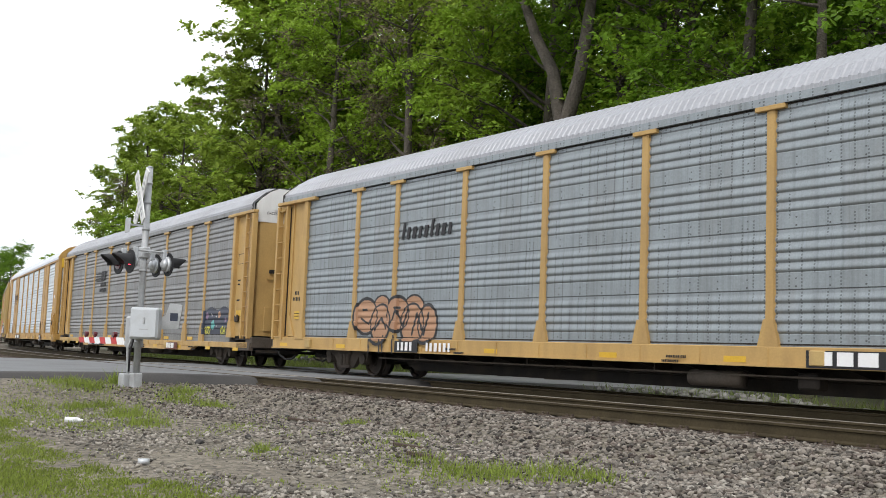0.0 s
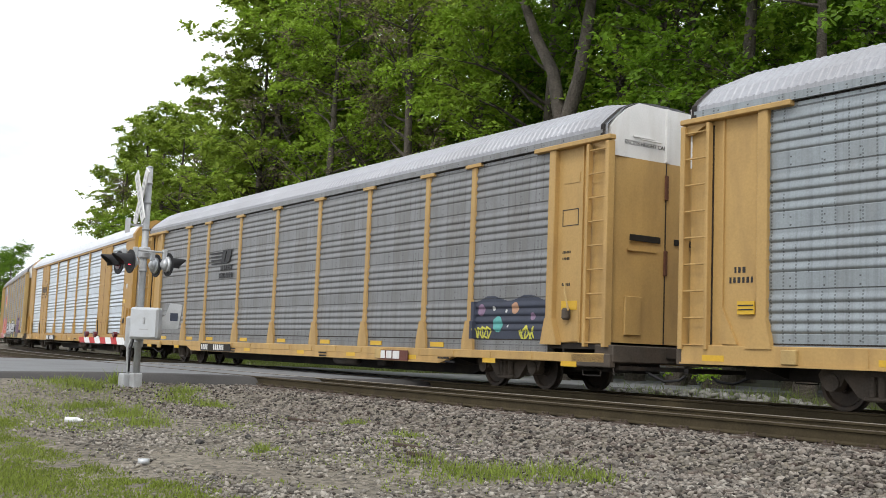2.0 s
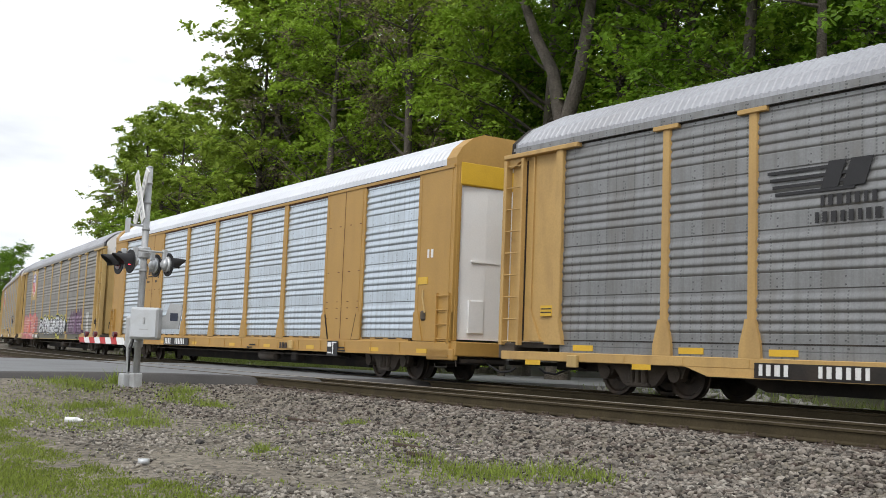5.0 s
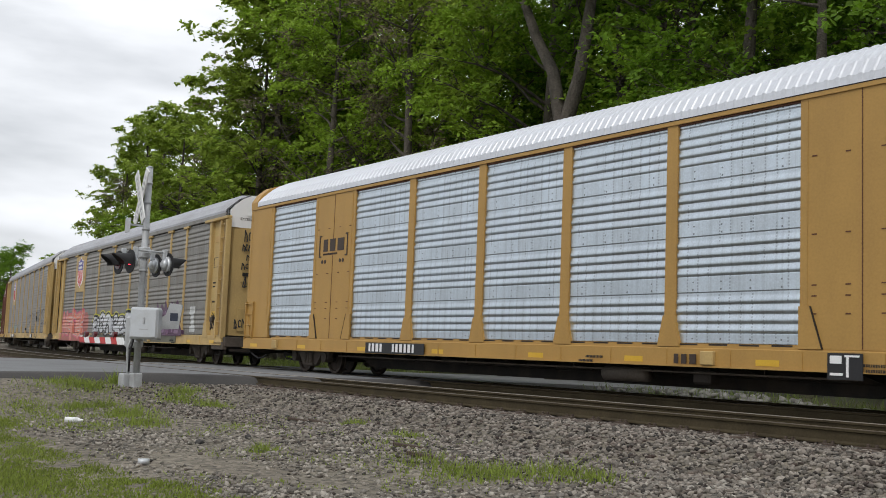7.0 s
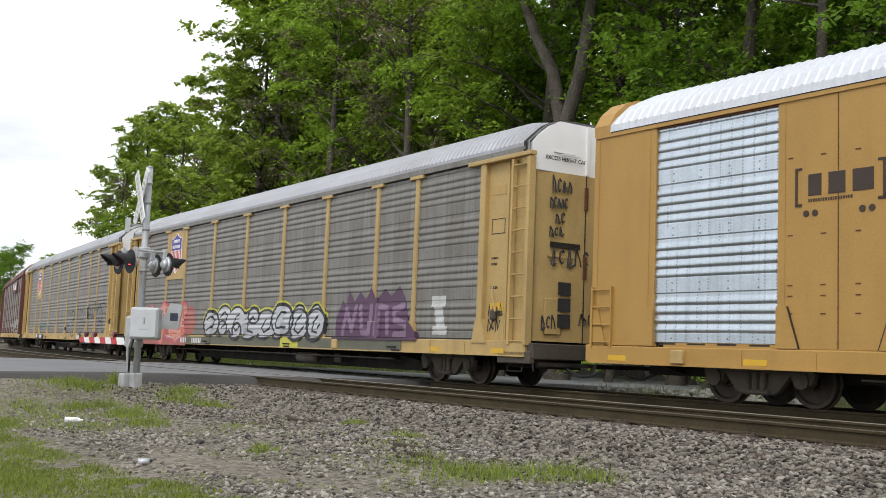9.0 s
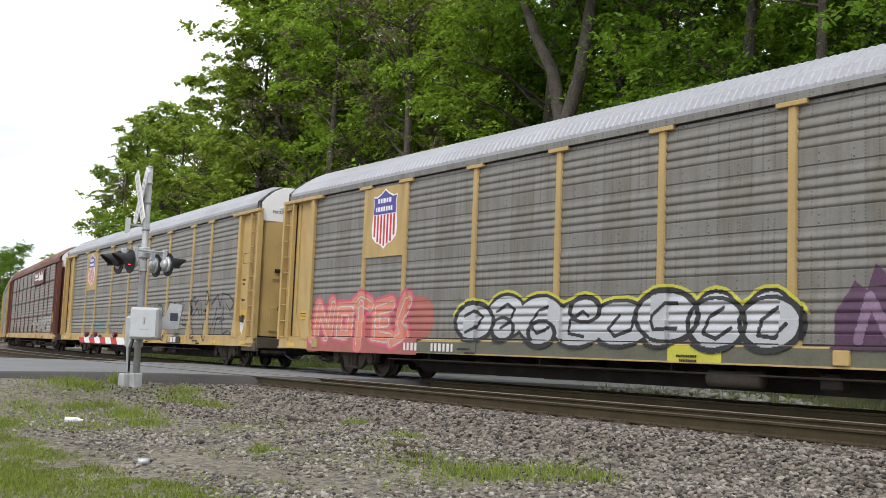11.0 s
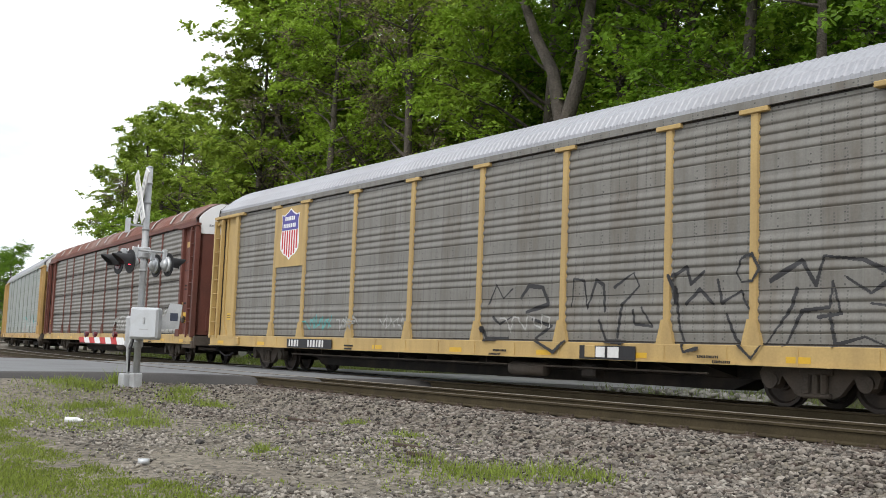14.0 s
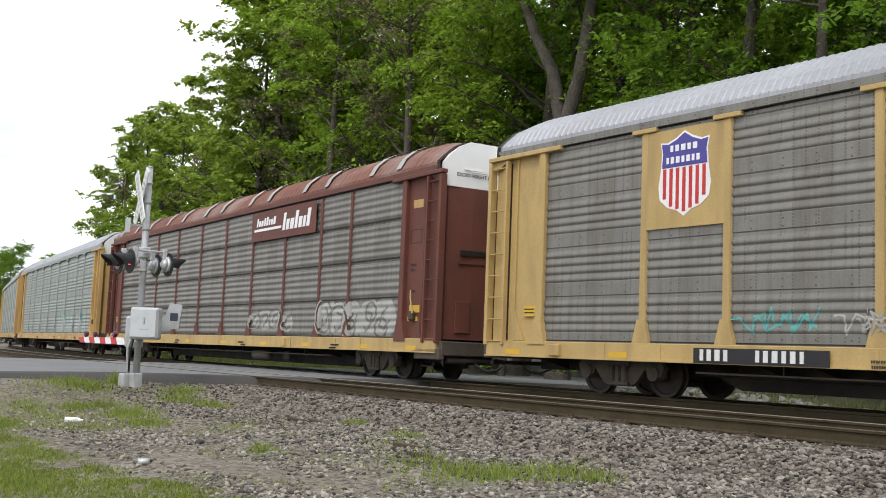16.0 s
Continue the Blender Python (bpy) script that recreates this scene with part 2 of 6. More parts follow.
# ---- mesh helpers ----
def put(name, verts, faces, material, parent=None, label="", smooth=False):
    me = bpy.data.meshes.new(name)
    me.from_pydata([tuple(v) for v in verts], [], [tuple(f) for f in faces])
    return place(name, me, material, parent, label, smooth)


def place(name, me, material, parent=None, label="", smooth=False):
    if material and not me.materials:
        me.materials.append(material)
    if smooth:
        me.polygons.foreach_set("use_smooth", [True] * len(me.polygons))
    ob = new(name, me)
    if parent:
        ob.parent = parent
    if label:
        tagged(ob, label)
    return ob


def part(name, bm, material, parent, label="", smooth=False):
    bmesh.ops.recalc_face_normals(bm, faces=bm.faces)
    me = bpy.data.meshes.new(name)
    bm.to_mesh(me)
    bm.free()
    return place(name, me, material, parent, label, smooth)


def root(name, m, label, category, group="", kind=""):
    ob = tagged(new(name), label, category, group, kind)
    ob.matrix_world = m
    return ob


def box(bm, x0, x1, y0, y1, z0, z1, bevel=0.0):
    made = bmesh.ops.create_cube(bm, size=1.0, matrix=Matrix.Translation(((x0 + x1) / 2, (y0 + y1) / 2, (z0 + z1) / 2)) @ Matrix.Diagonal((x1 - x0, y1 - y0, z1 - z0, 1)))
    if bevel:
        vs = made["verts"]
        es = list({e for v in vs for e in v.link_edges})
        bmesh.ops.bevel(bm, geom=es, offset=bevel, segments=1, affect="EDGES", clamp_overlap=True)
    return bm


def boxes(*args, bevel=0.0):
    bm = bmesh.new()
    for a in args:
        box(bm, *a, bevel=bevel)
    return bm


def rod(bm, a, b, r0, r1=None, seg=8):
    a, b = Vector(a), Vector(b)
    d = b - a
    m = Matrix.Translation((a + b) / 2) @ d.to_track_quat("Z", "Y").to_matrix().to_4x4()
    bmesh.ops.create_cone(bm, cap_ends=True, segments=seg, radius1=r0, radius2=r0 if r1 is None else r1, depth=d.length, matrix=m)
    return bm


def prism(bm, outline, axis, lo, hi):
    """A solid with that outline (pairs) pulled along an axis: 'x': pairs are (y, z); 'y': (x, z); 'z': (x, y)."""
    def at(p, v):
        return {"x": (v, p[0], p[1]), "y": (p[0], v, p[1]), "z": (p[0], p[1], v)}[axis]
    a = [bm.verts.new(at(p, lo)) for p in outline]
    b = [bm.verts.new(at(p, hi)) for p in outline]
    bm.faces.new(a)
    bm.faces.new(b[::-1])
    for i in range(len(a)):
        j = (i + 1) % len(a)
        bm.faces.new((a[i], a[j], b[j], b[i]))
    return bm


def tube(points, radii, seg=7):
    """Vertices and faces of a bent, tapered tube."""
    vs, fs = [], []
    for i, (p, r) in enumerate(zip(points, radii)):
        d = (points[min(i + 1, len(points) - 1)] - points[max(i - 1, 0)]).normalized()
        s = d.cross(Vector((0.31, 0.95, 0.05))).normalized()
        u = d.cross(s)
        vs += [p + (s * math.cos(2 * math.pi * k / seg) + u * math.sin(2 * math.pi * k / seg)) * r for k in range(seg)]
        if i:
            o = (i - 1) * seg
            fs += [(o + k, o + (k + 1) % seg, o + seg + (k + 1) % seg, o + seg + k) for k in range(seg)]
    fs.append(tuple(range(len(vs) - seg, len(vs))))
    return vs, fs


# ---- the lie of the land ----
TRACK_NEAR, TRACK_FAR = 11.5, 15.9


def bend(x):
    """How far the railway swings away to the far side, past the crossing."""
    return 0.0013 * max(0.0, -x - 13.0) ** 2


def ease(a, b, v):
    u = min(1.0, max(0.0, (v - a) / (b - a)))
    return u * u * (3 - 2 * u)


def road_right(y):
    return -22.2 + (y - 10.9) * (0.42 if y < 10.9 else 0.1)


def ground_z(x, y):
    yy = y - min(bend(x), 40)
    z = -0.74 + 0.10 * ease(1.0, 6.0, yy) + 0.16 * ease(5.6, 7.6, yy) + 0.26 * ease(8.2, 9.8, yy)
    near_road = ease(2.5, 6.5, road_right(y) + 8.0 - x)
    if yy < 9.8:
        z += (max(z, -0.22) - z) * near_road
    z -= 0.28 * ease(18.2, 19.8, yy) * (1 - near_road)
    z += 0.9 * ease(27, 60, yy)
    if -15 < y < 30 and x > -60:
        z += 0.045 * noise.noise(Vector((x * 0.5, y * 0.5, 0))) * (1 - near_road) * (1 - ease(9.0, 9.8, yy) * (1 - ease(18, 19, yy)))
    return z


def spread(lo, hi, fine_lo, fine_hi, fine, coarse):
    v, out = lo, []
    while v < hi:
        out.append(v)
        v += fine if fine_lo <= v < fine_hi else coarse * (1 + min(abs(v - fine_lo), abs(v - fine_hi)) / 15)
    return out + [hi]


def ground():
    xs, ys = spread(-900, 500, -48, 4, 0.4, 1.5), spread(-250, 900, -2, 22, 0.3, 1.2)
    vs = [(x, y, ground_z(x, y)) for y in ys for x in xs]
    w = len(xs)
    fs = [(j * w + i, j * w + i + 1, (j + 1) * w + i + 1, (j + 1) * w + i) for j in range(len(ys) - 1) for i in range(w - 1)]
    ob = put("ground", vs, fs, SOIL, smooth=True)
    ob.data.materials.append(FOREST_FLOOR)
    for p in ob.data.polygons:
        c = p.center
        if c.y - min(bend(c.x), 40) > 24 or c.y < -6:
            p.material_index = 1
    tagged(ob, "gravelly brown soil with sparse weeds beside the railway", "ground", kind="structure")


ground()


def road():
    ys = [-60 + 1.5 * k for k in range(0, 70)]
    vs, fs = [], []
    for y in ys:
        r = road_right(y)
        for k in range(9):
            x = r - 14.0 * k / 8
            yy = y + bend(x)
            z = -0.015 - 0.14 * ease(9.2, 3.0, y) - 0.1 * ease(18.5, 24, y)
            vs.append((x, yy, z))
    for j in range(len(ys) - 1):
        fs += [(j * 9 + i, (j + 1) * 9 + i, (j + 1) * 9 + i + 1, j * 9 + i + 1) for i in range(8)]
    base = put("road", vs, fs, ASPHALT, smooth=True)
    tagged(base, "worn pale grey asphalt road over the level crossing", "road", kind="structure")
    # the dark, crumbling edge of the road
    vs, fs = [], []
    for j, y in enumerate(ys):
        r = road_right(y)
        for k, (dx, dz) in enumerate(((-0.02, 0.006), (0.35, -0.02), (0.75 + 0.2 * math.sin(j * 1.7), -0.22), (1.1, -0.5))):
            x = r + dx
            vs.append((x, y + bend(x), -0.015 - 0.14 * ease(9.2, 3.0, y) - 0.1 * ease(18.5, 24, y) + dz))
    fs = [(j * 4 + i, j * 4 + i + 1, (j + 1) * 4 + i + 1, (j + 1) * 4 + i) for j in range(len(ys) - 1) for i in range(3)]
    part_ob = put("shoulder", vs, fs, ASPHALT_DARK, base, "dark broken asphalt shoulder", True)
    return part_ob


road()


def track(name, y0, label):
    top = root(name, pose(0, 0, 0), label, "railway track", kind="structure")
    outline = [(-0.07, -0.18), (0.07, -0.18), (0.07, -0.165), (0.012, -0.145), (0.010, -0.045), (0.034, -0.035), (0.036, -0.008), (0.028, 0.0), (-0.028, 0.0), (-0.036, -0.008), (-0.034, -0.035), (-0.010, -0.045), (-0.012, -0.145), (-0.07, -0.165)]
    xs = [14 - 2.0 * k for k in range(0, 120)]
    for off in (-0.753, 0.753):
        vs, fs = [], []
        for x in xs:
            vs += [(x, y0 + bend(x) + off + a, b) for a, b in outline]
        k = len(outline)
        for j in range(len(xs) - 1):
            fs += [(j * k + i, j * k + (i + 1) % k, (j + 1) * k + (i + 1) % k, (j + 1) * k + i) for i in range(k)]
        ob = put("rail", vs, fs, RAIL, top, "rust-brown steel rail with a polished head")
        # the nearer head takes the darkened colour, as if it mirrored less sky
        ob.data.materials.append(RAIL_TOP if off > 0 else RAIL_TOP_DIM)
        for p in ob.data.polygons:
            if p.center.z > -0.006:
                p.material_index = 1
    tie = None
    for k in range(135):
        x = 5.0 - 0.53 * k
        if road_right(y0) - 13.5 < x < road_right(y0) + 0.3:
            continue
        if tie is None:
            bm = boxes((-0.11, 0.11, -1.3, 1.3, -0.36, -0.19), bevel=0.012)
            for off in (-0.753, 0.753):
                box(bm, -0.09, 0.09, off - 0.16, off + 0.16, -0.192, -0.172)
                for sx in (-0.05, 0.05):
                    for sy in (-0.095, 0.095):
                        box(bm, sx - 0.015, sx + 0.015, off + sy - 0.015, off + sy + 0.015, -0.175, -0.14)
            tie = part("tie", bm, WOOD_TIE, top)
            ob = tie
        else:
            ob = new("tie", tie.data)
            ob.parent = top
        ob.matrix_world = pose(x, y0 + bend(x), random.uniform(-0.012, 0.004), 0, 0, random.uniform(-1.2, 1.2) - math.degrees(math.atan(2 * 0.0013 * max(0, -x - 13.0))))
    return top


track("near_track", TRACK_NEAR, "empty railway track with rusty rails on wooden ties")
track("far_track", TRACK_FAR, "railway track that carries the passing freight train")


def trackbed():
    """Oily dark ballast under both tracks."""
    vs, fs = [], []
    xs = [8 - 1.5 * k for k in range(0, 110)]
    ys = [10.2, 10.8, 12.2, 13.7, 15.1, 16.7, 17.6]
    for x in xs:
        for j, y in enumerate(ys):
            vs.append((x, y + bend(x), -0.215 - (0.03 if j in (0, 6) else 0) - 0.02 * random.random()))
    w = len(ys)
    fs = [(i * w + j, i * w + j + 1, (i + 1) * w + j + 1, (i + 1) * w + j) for i in range(len(xs) - 1) for j in range(w - 1)]
    tagged(put("trackbed", vs, fs, BED, smooth=True), "dark oily ballast bed under the two tracks", "track bed", kind="structure")


trackbed()


# ---- scattered stones ----
def scatter(name, spots, sizes, material, label, category, flat=0.7):
    """One mesh of many small broken stones."""
    rng = np.random.default_rng(5)
    ico = bmesh.new()
    bmesh.ops.create_icosphere(ico, subdivisions=1, radius=1.0)
    ico.verts.ensure_lookup_table()
    base = np.array([v.co[:] for v in ico.verts])
    tris = np.array([[v.index for v in f.verts] for f in ico.faces])
    ico.free()
    n = len(spots)
    v = base[None] * rng.uniform(0.5, 1.3, (n, len(base), 1))
    v = v * rng.uniform(0.7, 1.3, (n, 1, 3)) * np.array([1, 1, flat])
    a = rng.uniform(0, 6.283, n)
    tilt = rng.uniform(-0.7, 0.7, n)
    y1 = v[..., 1] * np.cos(tilt)[:, None] - v[..., 2] * np.sin(tilt)[:, None]
    z1 = v[..., 1] * np.sin(tilt)[:, None] + v[..., 2] * np.cos(tilt)[:, None]
    x1 = v[..., 0] * np.cos(a)[:, None] - y1 * np.sin(a)[:, None]
    y2 = v[..., 0] * np.sin(a)[:, None] + y1 * np.cos(a)[:, None]
    v = np.stack([x1, y2, z1], -1) * sizes[:, None, None] + spots[:, None, :]
    f = tris[None] + (np.arange(n) * len(base))[:, None, None]
    me = bpy.data.meshes.new(name)
    me.vertices.add(n * len(base))
    me.vertices.foreach_set("co", v.reshape(-1))
    me.loops.add(f.size)
    me.loops.foreach_set("vertex_index", f.reshape(-1))
    me.polygons.add(f.size // 3)
    me.polygons.foreach_set("loop_start", np.arange(0, f.size, 3))
    me.update(calc_edges=True)
    return tagged(place(name, me, material), label, category, kind="stuff")


def ballast():
    rng = np.random.default_rng(11)
    spots, sizes = [], []
    while len(spots) < 38000:
        u = rng.random()
        if u < 0.76:      # shoulder of the near track
            x, y = -26 + 24 * math.sqrt(rng.random()), rng.uniform(5.2, 10.75)
            if rng.random() > ease(4.2, 8.0, y) ** 1.3:
                continue
        else:             # thinly over the soil in front
            x, y = -23 + 19.5 * math.sqrt(rng.random()), rng.uniform(3.2, 7)
        if x < road_right(y) + 0.5:
            continue
        size = rng.uniform(0.015, 0.04) * (1.0 if y > 6.5 else 0.72)
        spots.append((x, y + bend(x), ground_z(x, y + bend(x)) + size * 0.25 - (0.02 if y < 7 else 0)))
        sizes.append(size)
    scatter("ballast_stones", np.array(spots), np.array(sizes), STONE, "grey and pinkish crushed ballast stones", "ballast")
    spots, sizes = [], []
    while len(spots) < 15000:      # pale gravel over the soil, in drifts
        x, y = -23 + 19.5 * math.sqrt(rng.random()), rng.uniform(3.6, 8.6)
        if x < road_right(y) + 0.4 or noise.noise(Vector((x * 0.45, y * 0.8, 1.5))) < rng.uniform(-0.45, 0.25) or y < 3.9 + 0.5 * rng.random():
            continue
        size = 0.009 + 0.03 * rng.random() ** 2.2
        spots.append((x, y + bend(x), ground_z(x, y + bend(x)) + size * 0.3))
        sizes.append(size)
    scatter("gravel", np.array(spots), np.array(sizes), PEBBLE, "pale loose gravel scattered over the soil", "gravel", 0.6)
    spots, sizes = [], []
    while len(spots) < 5000:
        x, y = rng.uniform(-22, 0), rng.uniform(10.75, 17.4)
        size = rng.uniform(0.018, 0.04)
        spots.append((x, y + bend(x), -0.21 + size * 0.2))
        sizes.append(size)
    scatter("track_stones", np.array(spots), np.array(sizes), GRIMY, "dark oily stones between the rails", "ballast")
    spots, sizes = [], []
    while len(spots) < 900:
        x, y = rng.uniform(-21, -6), rng.uniform(19.4, 24.5)
        if x < road_right(y) + 1.0:
            continue
        size = rng.uniform(0.06, 0.17)
        spots.append((x, y + bend(x), ground_z(x, y) + size * 0.4 + 0.08 * rng.random()))
        sizes.append(size)
    scatter("riprap_stones", np.array(spots), np.array(sizes), RIPRAP, "pale rough broken stones beyond the railway", "rocks")


ballast()


# ---- the train ----
HALF = 1.47
MESHES = {}


def cached(key, build, material):
    k = (key, material.name)
    if k not in MESHES:
        me = bpy.data.meshes.new(key[0])
        got = build()
        if isinstance(got, tuple):
            me.from_pydata([tuple(v) for v in got[0]], [], [tuple(f) for f in got[1]])
        else:
            bmesh.ops.recalc_face_normals(got, faces=got.faces)
            got.to_mesh(me)
            got.free()
        me.materials.append(material)
        MESHES[k] = me
    return MESHES[k]


def piece(name, key, build, material, parent, m=None, label="", smooth=False):
    me = cached((name,) + tuple(key), build, material)
    if smooth and not me.polygons[0].use_smooth:
        me.polygons.foreach_set("use_smooth", [True] * len(me.polygons))
    ob = new(name, me)
    ob.parent = parent
    if m is not None:
        ob.matrix_local = m
    if label:
        tagged(ob, label)
    return ob


def rib(z, rows=0):
    """How far the pressed sheet stands out at a height."""
    if rows:
        u = (z - 1.0) % (3.93 / rows)
        h = 3.93 / rows
        if u < 0.05 or u > h - 0.05:
            return -0.02
        k = (u - 0.05) / (h - 0.1) * 5
        return 0.022 * (0.5 - 0.5 * math.cos(2 * math.pi * k))
    u = (z - 0.855) % 0.985
    if u < 0.33:
        return 0.010 if u > 0.06 else 0.0
    v = ((u - 0.33) / 0.164) % 1.0
    return 0.023 * (math.sin(v / 0.34 * math.pi / 2) if v < 0.34 else 0.5 + 0.5 * math.cos((v - 0.34) / 0.66 * math.pi))


def panel(w, rows=0, z0=1.02, z1=4.93):
    n = int((z1 - z0) / 0.0128)
    vs, fs = [], []
    for i in range(n + 1):
        z = z0 + (z1 - z0) * i / n
        y = -HALF - rib(z, rows)
        vs += [(-w / 2, y, z), (w / 2, y, z)]
        if i:
            o = 2 * i
            fs.append((o - 2, o - 1, o + 1, o))
    k = len(vs)
    vs += [(-w / 2, -HALF + 0.05, z0), (w / 2, -HALF + 0.05, z0), (-w / 2, -HALF + 0.05, z1), (w / 2, -HALF + 0.05, z1)]
    fs += [(k, k + 1, 1, 0), (k + 2, 2 * n, 2 * n + 1, k + 3), (k + 1, k, k + 2, k + 3)]
    return vs, fs


def post(cap=True, wide=0.15):
    bm = bmesh.new()
    prism(bm, [(-0.02 - wide / 2, -HALF), (-wide / 2, -HALF - 0.05), (wide / 2, -HALF - 0.05), (0.02 + wide / 2, -HALF)], "z", 1.35, 4.9)
    prism(bm, [(-0.22, 0.78), (0.22, 0.78), (0.21, 0.98), (wide / 2 + 0.02, 1.42), (-wide / 2 - 0.02, 1.42), (-0.21, 0.98)], "y", -HALF - 0.084, -HALF + 0.02)
    if cap:
        box(bm, -0.30, 0.30, -HALF - 0.09, -HALF + 0.02, 4.87, 4.955, bevel=0.01)
    return bm


def roof_mesh(half, rows):
    """Arched roof sheet with ribs across."""
    outline = [(-1.53, 4.97), (-1.52, 5.17), (-1.36, 5.42), (-1.08, 5.66), (-0.78, 5.80), (-0.35, 5.85), (0.35, 5.85), (0.78, 5.80), (1.08, 5.66), (1.36, 5.42), (1.52, 5.17), (1.53, 4.97)]
    xs = []
    k, step = -half, rows
    while k < half - 1e-6:
        xs += [(k, 0.0), (k + step * 0.5, 0.0), (k + step * 0.62, 0.016), (k + step * 0.88, 0.016)]
        k += step
    xs.append((half, 0.0))
    vs, fs = [], []
    for x, up in xs:
        drop = 0.10 * ease(half - 0.9, half, abs(x))
        vs += [(x, y * (1 + up * 0.45 * (z > 5.1)), z + up * (z > 5.1) - drop * (z > 5.3)) for y, z in outline]
    n = len(outline)
    for j in range(len(xs) - 1):
        fs += [(j * n + i, j * n + i + 1, (j + 1) * n + i + 1, (j + 1) * n + i) for i in range(n - 1)]
    return vs, fs


def roof_rim(x0, x1):
    """A narrow band over the roof's end."""
    outline = [(-1.53, 4.97), (-1.52, 5.17), (-1.36, 5.42), (-1.08, 5.66), (-0.78, 5.80), (-0.35, 5.85), (0.35, 5.85), (0.78, 5.80), (1.08, 5.66), (1.36, 5.42), (1.52, 5.17), (1.53, 4.97)]
    vs, n = [], len(outline)
    for x in (x0, x1):
        vs += [(x, y * 1.016, z + (0.024 if z > 5.1 else 0) - (0.10 * ease(12.4, 13.3, x) if z > 5.3 else 0)) for y, z in outline]
    return vs, [(i, i + 1, n + i + 1, n + i) for i in range(n - 1)]


def gable():
    bm = bmesh.new()
    prism(bm, [(-1.44, 4.6), (1.44, 4.6), (1.46, 5.16), (1.30, 5.36), (1.02, 5.58), (0.74, 5.71), (-0.74, 5.71), (-1.02, 5.58), (-1.30, 5.36), (-1.46, 5.16)], "x", 13.28, 13.40)
    box(bm, 13.39, 13.46, -0.02, 0.05, 4.62, 5.7)
    box(bm, 13.40, 13.43, -0.9, -0.3, 5.02, 5.05)
    return bm


def end_door():
    bm = bmesh.new()
    prism(bm, [(13.22, -1.44), (13.36, -1.30), (13.42, -0.6), (13.43, 0.0), (13.42, 0.6), (13.36, 1.30), (13.22, 1.44)], "z", 1.0, 4.6)
    box(bm, 13.40, 13.445, -1.0, -0.25, 2.78, 2.82)
    box(bm, 13.40, 13.45, -1.05, -0.62, 1.15, 1.9, bevel=0.01)
    return bm


def end_panel():
    bm = boxes((11.85, 13.36, -HALF + 0.02, -HALF + 0.08, 0.98, 4.9))
    box(bm, 12.62, 12.66, -HALF - 0.02, -HALF + 0.03, 0.98, 4.88)
    prism(bm, [(12.3, 1.0), (12.62, 1.0), (12.62, 1.62)], "y", -HALF - 0.03, -HALF + 0.03)
    return bm


def end_frame():
    bm = boxes((11.68, 11.88, -HALF - 0.1, -HALF + 0.06, 0.93, 4.9), bevel=0.015)
    prism(bm, [(11.56, 0.93), (12.08, 0.93), (11.9, 1.45), (11.68, 1.45)], "y", -HALF - 0.115, -HALF + 0.02)
    return bm


def top_bar():
    bm = boxes((11.22, 13.52, -HALF - 0.14, -HALF + 0.03, 4.87, 4.965), bevel=0.012)
    prism(bm, [(12.9, 4.87), (13.5, 4.87), (13.5, 4.68), (13.3, 4.68)], "y", -HALF - 0.06, -HALF)
    return bm


def sill(half, z0):
    """A channel-shaped side sill with stiffening ribs; z0 is its lower edge."""
    if z0 < 0.5:      # a sill that is deeper between the trucks
        bm = boxes((-half, half, -1.56, -1.42, z0 + 0.15, z0 + 0.33), bevel=0.012)
        prism(bm, [(-8.4, z0 + 0.152), (8.4, z0 + 0.152), (7.9, z0), (-7.9, z0)], "y", -1.56, -1.42)
        box(bm, -7.9, 7.9, -1.60, -1.42, z0, z0 + 0.03)
    else:
        bm = boxes((-half, half, -1.56, -1.42, z0, z0 + 0.33), bevel=0.012)
        box(bm, -half, half, -1.60, -1.42, z0, z0 + 0.03)
    for k in range(-8, 9):
        box(bm, k * 1.41 - 0.02, k * 1.41 + 0.02, -1.575, -1.55, z0 + (0.03 if z0 > 0.5 else 0.17), z0 + 0.3)
    return bm


def sill_shift(parent, y, z):
    """How much higher or lower than usual this car's sill lies."""
    return parent.get("sill", 0.6) - 0.6 if y < -1.56 and z < 0.96 else 0.0


def end_sill():
    bm = boxes((13.1, 13.62, -1.5, 1.5, 0.62, 0.95), bevel=0.02)
    box(bm, 12.5, 13.6, -1.56, -1.40, 0.52, 0.78, bevel=0.02)
    return bm


def underframe():
    bm = boxes((-13.0, 13.0, -0.38, 0.38, 0.42, 0.95), bevel=0.02)
    box(bm, -13.3, 13.3, -1.42, 1.42, 0.86, 0.97)
    for k in range(-11, 12):
        if abs(abs(k * 1.1) - 9.9) > 1.6:
            prism(bm, [(-1.42, 0.86), (-1.42, 0.68), (-0.38, 0.45), (0.38, 0.45), (1.42, 0.68), (1.42, 0.86)], "x", k * 1.1 - 0.02, k * 1.1 + 0.02)
    prism(bm, [(-8.6, 0.6), (8.6, 0.6), (7.6, 0.21), (-7.6, 0.21)], "y", -0.36, 0.36)
    return bm


